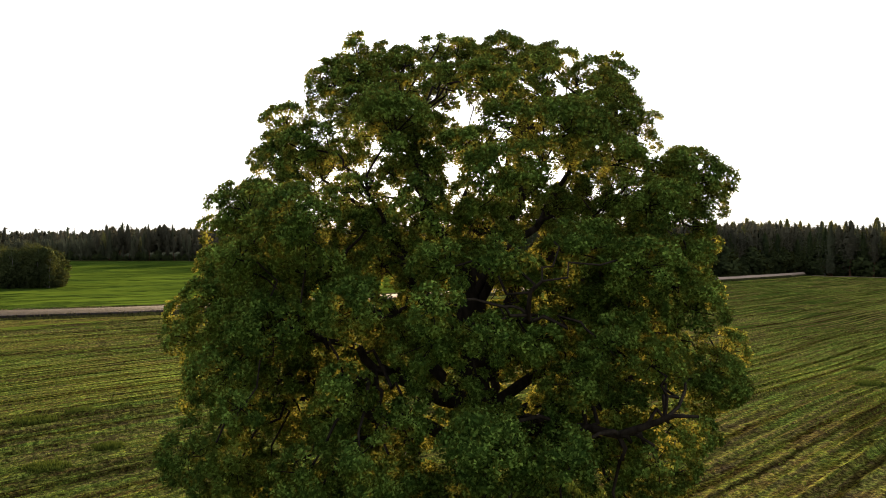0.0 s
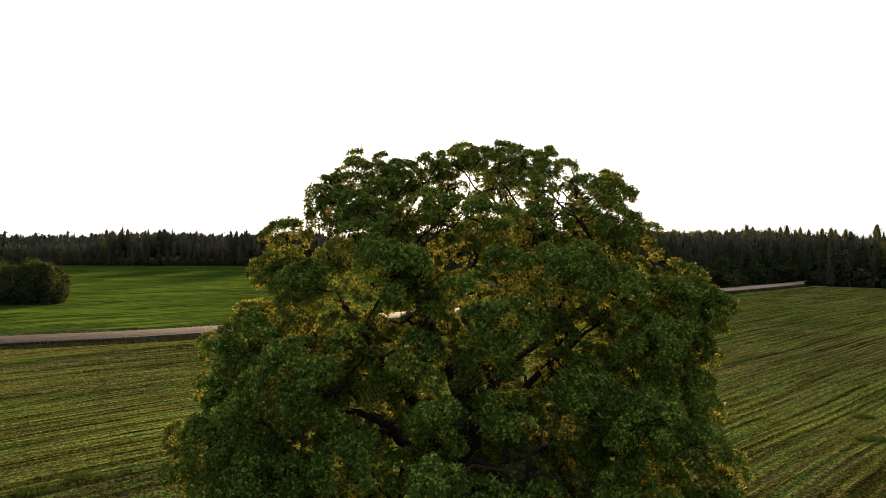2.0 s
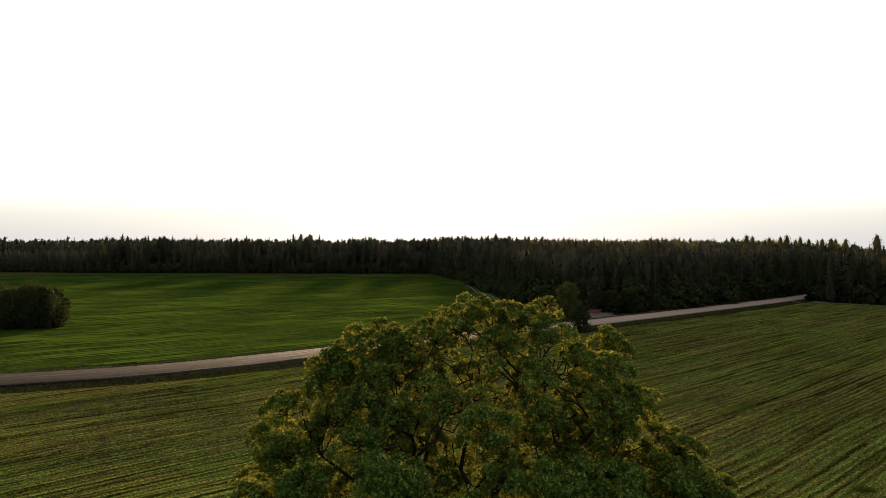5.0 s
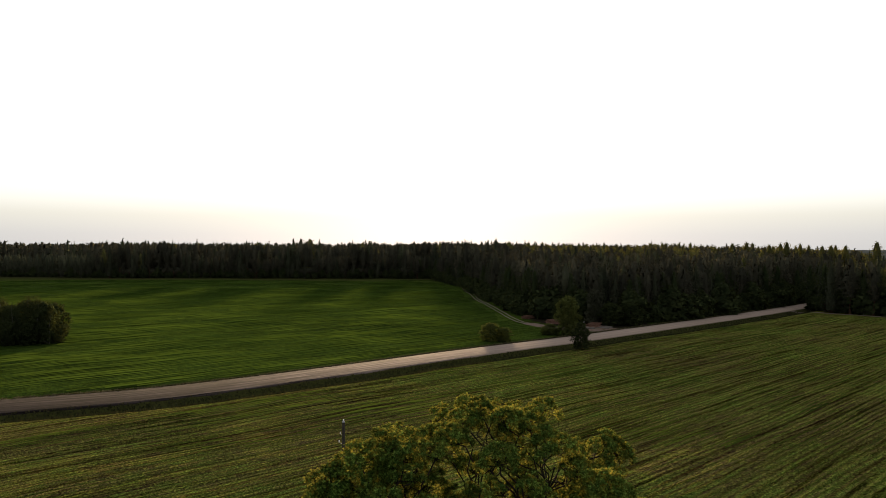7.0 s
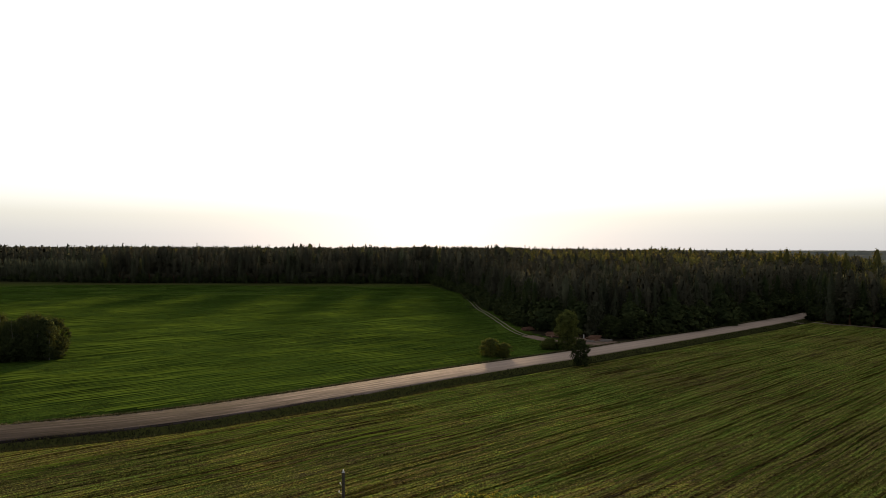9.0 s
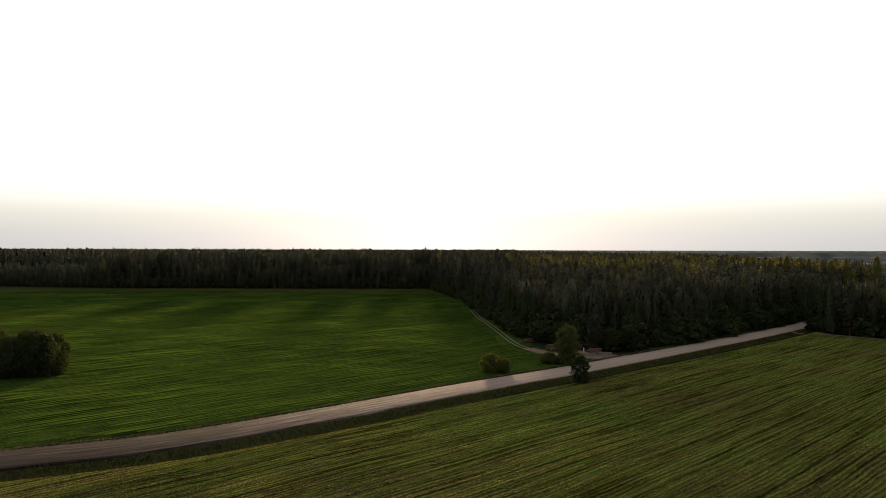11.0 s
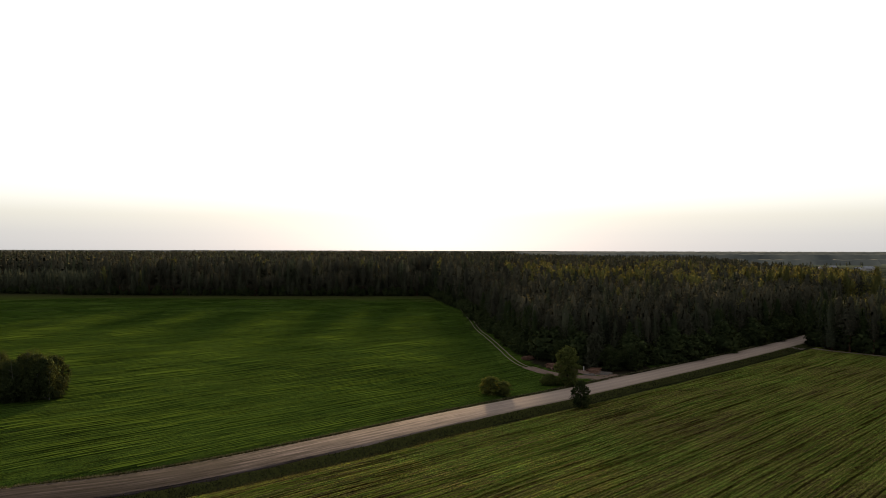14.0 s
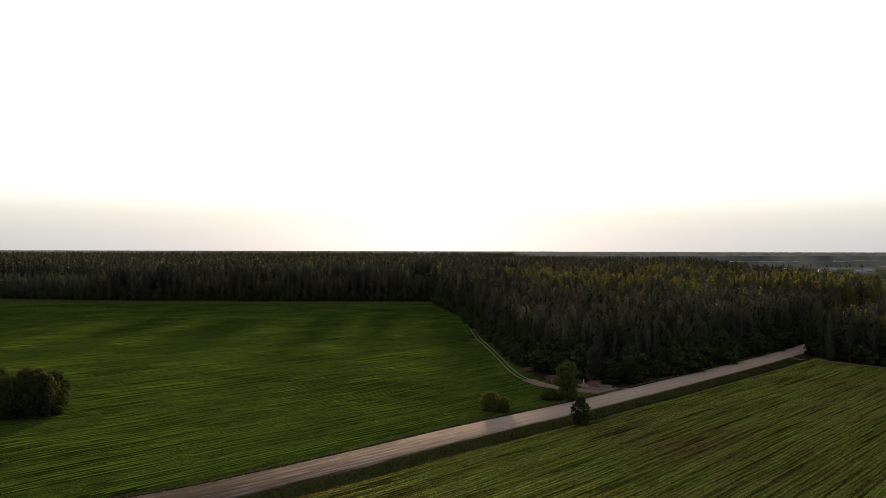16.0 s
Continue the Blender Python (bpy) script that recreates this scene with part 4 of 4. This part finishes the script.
log_pile(44.6, 191.0, -0.35, [4, 2], M_LOG_PALE, "stack of pale birch logs at the forest edge", 1, 3.2, 0.12, 4)
log_pile(40.2, 189.0, -0.1, [3], M_LOG_PALE, "small heap of pale logs beside the dirt yard", 5, 2.6, 0.11, 3)
log_pile(42.0, 193.5, 0.1, [8, 7, 5, 2], M_LOG, "stack of reddish brown pine logs", 9, 3.0, 0.15, 3)
log_pile(32.0, 200.5, 0.2, [9, 7, 5, 2], M_LOG, "stack of reddish brown pine logs by the track", 13, 3.4, 0.16, 3)
log_pile(26.3, 215.0, 0.7, [8, 7, 4], M_LOG, "stack of brown logs at the forest edge", 17, 3.0, 0.17, 0)

bm = bmesh.new()
bmesh.ops.create_cone(bm, cap_ends=True, segments=10, radius1=0.10, radius2=0.09, depth=1.2, matrix=Matrix.Translation((0, 0, 0.6)))
bmesh.ops.create_cone(bm, cap_ends=True, segments=10, radius1=0.10, radius2=0.03, depth=0.06, matrix=Matrix.Translation((0, 0, 1.23)))
post = thing("marker_post", (39.6, 195.2, 0.0), "white painted marker post beside the log stacks", "post")
part("post", bm, M_WHITE, post)


# ---------- power pole in the field ----------
def power_pole(x, y, tall):
    root = thing("power_pole", (x, y, float(ground_height(x, y)[0])), "weathered wooden power pole with white insulators in the field", "pole")
    z = np.linspace(-0.4, tall, 10)
    v, f = tube(np.stack([0 * z, 0 * z, z], 1), np.linspace(0.17, 0.11, 10), 12)
    smooth(child("pole", mesh_from("pole", v, f, M_POLE), root))
    bm = bmesh.new()
    bmesh.ops.create_cone(bm, cap_ends=True, segments=12, radius1=0.12, radius2=0.02, depth=0.12, matrix=Matrix.Translation((0, 0, tall + 0.05)))
    part("cap", bm, M_STEEL, root)

    def insulator(dx, zz):
        s = np.linspace(0, 1, 6)
        p = np.stack([dx * np.sqrt(s), 0 * s, zz - 0.10 + 0.14 * s ** 2], 1)
        v, f = tube(p, np.full(6, 0.018), 6)
        arm = child("bracket", mesh_from("bracket", v, f, M_STEEL), root)
        bm = bmesh.new()
        for dz, r1, r2, dp in ((0.02, 0.03, 0.05, 0.05), (0.07, 0.05, 0.035, 0.06), (0.12, 0.045, 0.03, 0.04)):
            bmesh.ops.create_cone(bm, cap_ends=True, segments=12, radius1=r1, radius2=r2, depth=dp, matrix=Matrix.Translation((dx, 0, zz + dz)))
        part("insulator", bm, M_WHITE, arm, "white porcelain insulator")
    insulator(0.0, tall + 0.06)
    insulator(-0.30, tall - 1.45)
    insulator(-0.22, tall - 0.85)


power_pole(-7.1, 49.8, 9.15)


# ---------- village far off ----------
def house(x, y, turn, wide, deep, walls, label):
    root = thing("house", (x, y, 0), label, "house", "village houses")
    root.rotation_euler = (0, 0, turn)
    bm = bmesh.new()
    bmesh.ops.create_cube(bm, size=1.0, matrix=Matrix.Translation((0, 0, walls / 2)) @ Matrix.Diagonal((wide, deep, walls, 1)))
    wall = part("wall", bm, M_WALL, root)
    ridge = walls + deep * 0.45
    bm = bmesh.new()
    a, b, e = wide / 2 + 0.5, deep / 2 + 0.6, walls - 0.15
    lower = [bm.verts.new(p) for p in ((-a, -b, e), (a, -b, e), (a, b, e), (-a, b, e))]
    top = [bm.verts.new(p) for p in ((-a, 0, ridge), (a, 0, ridge))]
    for q in ((lower[0], lower[1], top[1], top[0]), (lower[2], lower[3], top[0], top[1]), (lower[1], lower[2], top[1]), (lower[3], lower[0], top[0]),
              (lower[3], lower[2], lower[1], lower[0])):
        bm.faces.new(q)
    roof = part("roof", bm, M_ROOF, root, "pale grey sheet metal roof")
    bm = bmesh.new()
    bmesh.ops.create_cube(bm, size=1.0, matrix=Matrix.Translation((wide * 0.2, deep * 0.12, ridge)) @ Matrix.Diagonal((0.7, 0.7, 1.6, 1)))
    part("chimney", bm, M_LOG, roof)
    for i in (-1, 0, 1):
        bm = bmesh.new()
        bmesh.ops.create_cube(bm, size=1.0, matrix=Matrix.Translation((i * wide * 0.3, -deep / 2, walls * 0.55)) @ Matrix.Diagonal((1.2, 0.12, 1.4, 1)))
        part("window", bm, M_GLASS, root)


for hx, hy, turn, wd, dp, wh in [(668, 1120, 0.3, 13, 9, 4.0), (640, 1180, 1.2, 12, 8, 3.6), (702, 1150, 0.1, 16, 10, 4.5), (610, 1240, 0.5, 11, 8, 3.4),
                                 (735, 1190, 0.9, 12, 9, 3.8), (690, 1230, 0.2, 14, 9, 4.0), (560, 1300, 0.4, 12, 8, 3.5)]:
    house(hx, hy, turn, wd * 0.8, dp * 0.8, wh * 0.8, "distant village house with a pale grey roof")


# ---------- crop, weeds and verge grass ----------
def upright(points, tall, wide, rng):
    """Upright pointed blades with a bend, one at each point."""
    n = len(points)
    az = rng.uniform(0, 2 * np.pi, n)
    side = np.stack([np.cos(az), np.sin(az), 0 * az], 1)
    lean = np.stack([rng.normal(0, 0.35, n), rng.normal(0, 0.35, n), np.ones(n)], 1)
    hh = (tall * rng.uniform(0.6, 1.3, n))[:, None]
    ww = (wide * rng.uniform(0.7, 1.3, n))[:, None] / 2
    v = np.stack([points - [0, 0, 0.03], points + side * ww + lean * hh * 0.45, points + lean * hh, points - side * ww + lean * hh * 0.45], 1).reshape(-1, 3)
    return v, np.arange(4 * n).reshape(-1, 4)


def crop():
    rng = np.random.default_rng(41)
    d = np.array([0.731, 0.682])
    nrm = np.array([d[1], -d[0]])
    out = []
    for r in np.arange(-70, 75, 0.5):
        u = np.arange(-75, 120, 0.19)
        u = u + rng.uniform(-0.08, 0.08, len(u))
        p = u[:, None] * d + (r + rng.normal(0, 0.06, len(u)))[:, None] * nrm + np.array([0, 45])
        keep = (p[:, 1] > 17) & (p[:, 1] < rng.uniform(50, 105, len(p))) & (np.abs(p[:, 0]) < 0.66 * p[:, 1] + 2)
        p = p[keep]
        if not len(p):
            continue
        dens = np.array([noise.noise(Vector((a * 0.05, b * 0.05, 2.0))) + 0.5 * noise.noise(Vector((a * 0.3, b * 0.3, 5.0))) for a, b in p])
        p = p[dens + rng.normal(0, 0.25, len(p)) > -0.12]
        if len(p):
            out.append(p)
    p = np.concatenate(out)
    p = p[beside_road(p[:, 0], p[:, 1]) > 11.5]
    p = np.repeat(p, 2, axis=0) + rng.normal(0, 0.06, (len(p) * 2, 2))
    q = np.concatenate([p, ground_height(p[:, 0], p[:, 1])[:, None]], 1)
    v, f = upright(q, 0.10, 0.06, rng)
    tagged(new("crop", mesh_from("crop", v, f, M_CROP)), "young green crop shoots standing in rows", "crop", kind="stuff")


def weeds():
    rng = np.random.default_rng(43)
    r = 6.5 * np.sqrt(rng.random(9000))
    a = rng.uniform(0, 2 * np.pi, 9000)
    p = np.stack([OAK[0] + r * np.cos(a), OAK[1] + r * np.sin(a) * 0.9], 1)
    q = np.concatenate([p, ground_height(p[:, 0], p[:, 1])[:, None]], 1)
    v, f = upright(q, 0.28, 0.06, rng)
    tagged(new("undergrowth", mesh_from("undergrowth", v, f, M_CROP)), "tall weeds and grass under the oak", "grass", kind="stuff")
    line = LINE[(LINE[:, 0] > -85) & (LINE[:, 0] < 150)]
    nrm = LINE_N[(LINE[:, 0] > -85) & (LINE[:, 0] < 150)]
    j = rng.integers(0, len(line), 26000)
    off = np.where(rng.random(26000) < 0.3, -rng.normal(5.6, 0.35, 26000), rng.uniform(4.9, 10.6, 26000))
    p = line[j] + nrm[j] * off[:, None] + rng.uniform(-1.6, 1.6, (26000, 1)) * LINE_T[(LINE[:, 0] > -85) & (LINE[:, 0] < 150)][j]
    q = np.concatenate([p, ground_height(p[:, 0], p[:, 1])[:, None]], 1)
    p2 = line[j[:9000]] - nrm[j[:9000]] * rng.normal(5.45, 0.22, 9000)[:, None] + rng.uniform(-1.6, 1.6, (9000, 1)) * LINE_T[(LINE[:, 0] > -85) & (LINE[:, 0] < 150)][j[:9000]]
    q2 = np.concatenate([p2, ground_height(p2[:, 0], p2[:, 1])[:, None]], 1)
    v, f = upright(q2, 0.40, 0.14, rng)
    tagged(new("dry_grass", mesh_from("dry_grass", v, f, M_DRY)), "pale dry grass along the road edge", "grass", kind="stuff")
    v, f = upright(q, 0.32, 0.16, rng)
    tagged(new("verge_grass", mesh_from("verge_grass", v, f, M_VERGE)), "rough grass on the road verge and ditch", "grass", kind="stuff")


def crop_rows(name, label, offsets, beyond, seg, tall, wide, reach, seed, blade=None, nearest=22):
    """Low rows of crop that run beside the road, broken and uneven in height: ridges, or beyond it thin hedges of blades."""
    rng = np.random.default_rng(seed)
    d = np.array([0.731, 0.682])
    nrm = np.array([d[1], -d[0]])
    base = np.array([4.7, 143.2])
    us = np.arange(-420, 420, seg)
    vs, fs, at = [], [], 0
    for r in offsets:
        r = r + rng.normal(0, 0.18)
        amp = rng.choice([0.35, 0.55, 0.85, 1.2], p=[0.3, 0.3, 0.25, 0.15])
        u = us + rng.uniform(0, seg)
        p = base + u[:, None] * d + (r + 0.25 * np.sin(u * 0.05 + r))[:, None] * nrm
        side = beside_road(p[:, 0], p[:, 1])
        ok = (p[:, 1] > nearest) & (p[:, 1] < reach) & (np.abs(p[:, 0]) < 0.67 * p[:, 1] + 6)
        ok &= (side < -8.0) if beyond else (side > 11.2)
        if beyond:
            ok &= p[:, 0] < np.interp(p[:, 1], [150, 180, 212, 252, 292, 365, 505], [14, 20, 18, 16, 12, 9, -12])
        else:
            ok &= (p[:, 0] + p[:, 1] * 0.78 < 308)
        if ok.sum() < 3:
            continue
        q = p[ok]
        lift = np.array([0.55 + 0.9 * noise.noise(Vector((a * 0.07, b * 0.07, seed))) + 0.6 * noise.noise(Vector((a * 0.33, b * 0.33, seed + 4.0))) for a, b in q])
        hh = tall * amp * np.clip(lift, 0.0, 1.3) + 0.01
        w = wide * rng.uniform(0.7, 1.3, len(q))
        z = ground_height(q[:, 0], q[:, 1])
        n = len(q)
        i = np.arange(n - 1)
        i = i[np.linalg.norm(np.diff(q, axis=0), axis=1) < seg * 1.6]
        if blade:
            ring = np.stack([np.column_stack([q, z - 0.04]), np.column_stack([q + nrm * rng.normal(0, 0.10, (n, 1)), z + hh])], 1).reshape(-1, 3)
            fs.append(np.stack([2 * i, 2 * i + 1, 2 * i + 3, 2 * i + 2], 1) + at)
        else:
            ring = np.stack([np.column_stack([q - nrm * w[:, None], z - 0.04]), np.column_stack([q + rng.normal(0, 0.05, (n, 2)), z + hh]),
                             np.column_stack([q + nrm * w[:, None], z - 0.04])], 1).reshape(-1, 3)
            fs.append(np.concatenate([np.stack([3 * i, 3 * i + 1, 3 * i + 4, 3 * i + 3], 1), np.stack([3 * i + 1, 3 * i + 2, 3 * i + 5, 3 * i + 4], 1)]) + at)
        vs.append(ring)
        at += len(ring)
    v = np.concatenate(vs)
    me = mesh_from(name, v, np.concatenate(fs), blade or M_FIELD)
    for key, value in (("beyond", 1.0 if beyond else 0.0), ("verge", 0.0)):
        a = me.attributes.new(key, "FLOAT", "POINT")
        a.data.foreach_set("value", np.full(len(v), value, dtype=np.float32))
    tagged(new(name, me), label, "crop", kind="stuff")


def weed_clump(x, y, wide, tall, seed):
    rng = np.random.default_rng(seed)
    n = int(520 * wide)
    a, r = rng.uniform(0, 2 * np.pi, n), wide * np.sqrt(rng.random(n))
    q = np.stack([r * np.cos(a), 0.7 * r * np.sin(a), 0 * r], 1)
    v, f = upright(q, tall * 0.55, 0.05, rng)
    ob = new("weed_clump", mesh_from("weed_clump", v, f, M_CROP))
    ob.location = (x, y, float(ground_height(x, y)[0]))
    tagged(ob, "low clump of rank green weeds in the field", "weeds", "weeds in the field")


for j, (wx, wy, ww, wh) in enumerate([(-20.8, 35.5, 1.1, 0.42), (-14.8, 30.8, 0.7, 0.38), (-15.9, 28.0, 0.9, 0.40), (-19.5, 37.5, 0.8, 0.35), (28.0, 45.5, 1.0, 0.42), (31.5, 52.0, 0.8, 0.36),
                                      (24.5, 37.0, 0.7, 0.36)]):
    weed_clump(wx, wy, ww, wh, 70 + j)

crop_rows("crop_rows", "uneven ridges of young crop in the near field", np.arange(11, 190, 0.95), False, 2.2, 0.16, 0.30, 290, 51)
crop_rows("crop_rows", "uneven ridges of green crop beyond the road", -np.arange(9, 420, 1.3), True, 2.2, 0.20, 0.55, 474, 52, M_CROP_FAR)
crop_rows("crop_rows", "thin rows of young crop blades in the near field", np.arange(11.4, 190, 0.95), False, 1.3, 0.14, 0.3, 290, 53, M_CROP_NEAR, 75)
crop()
weeds()
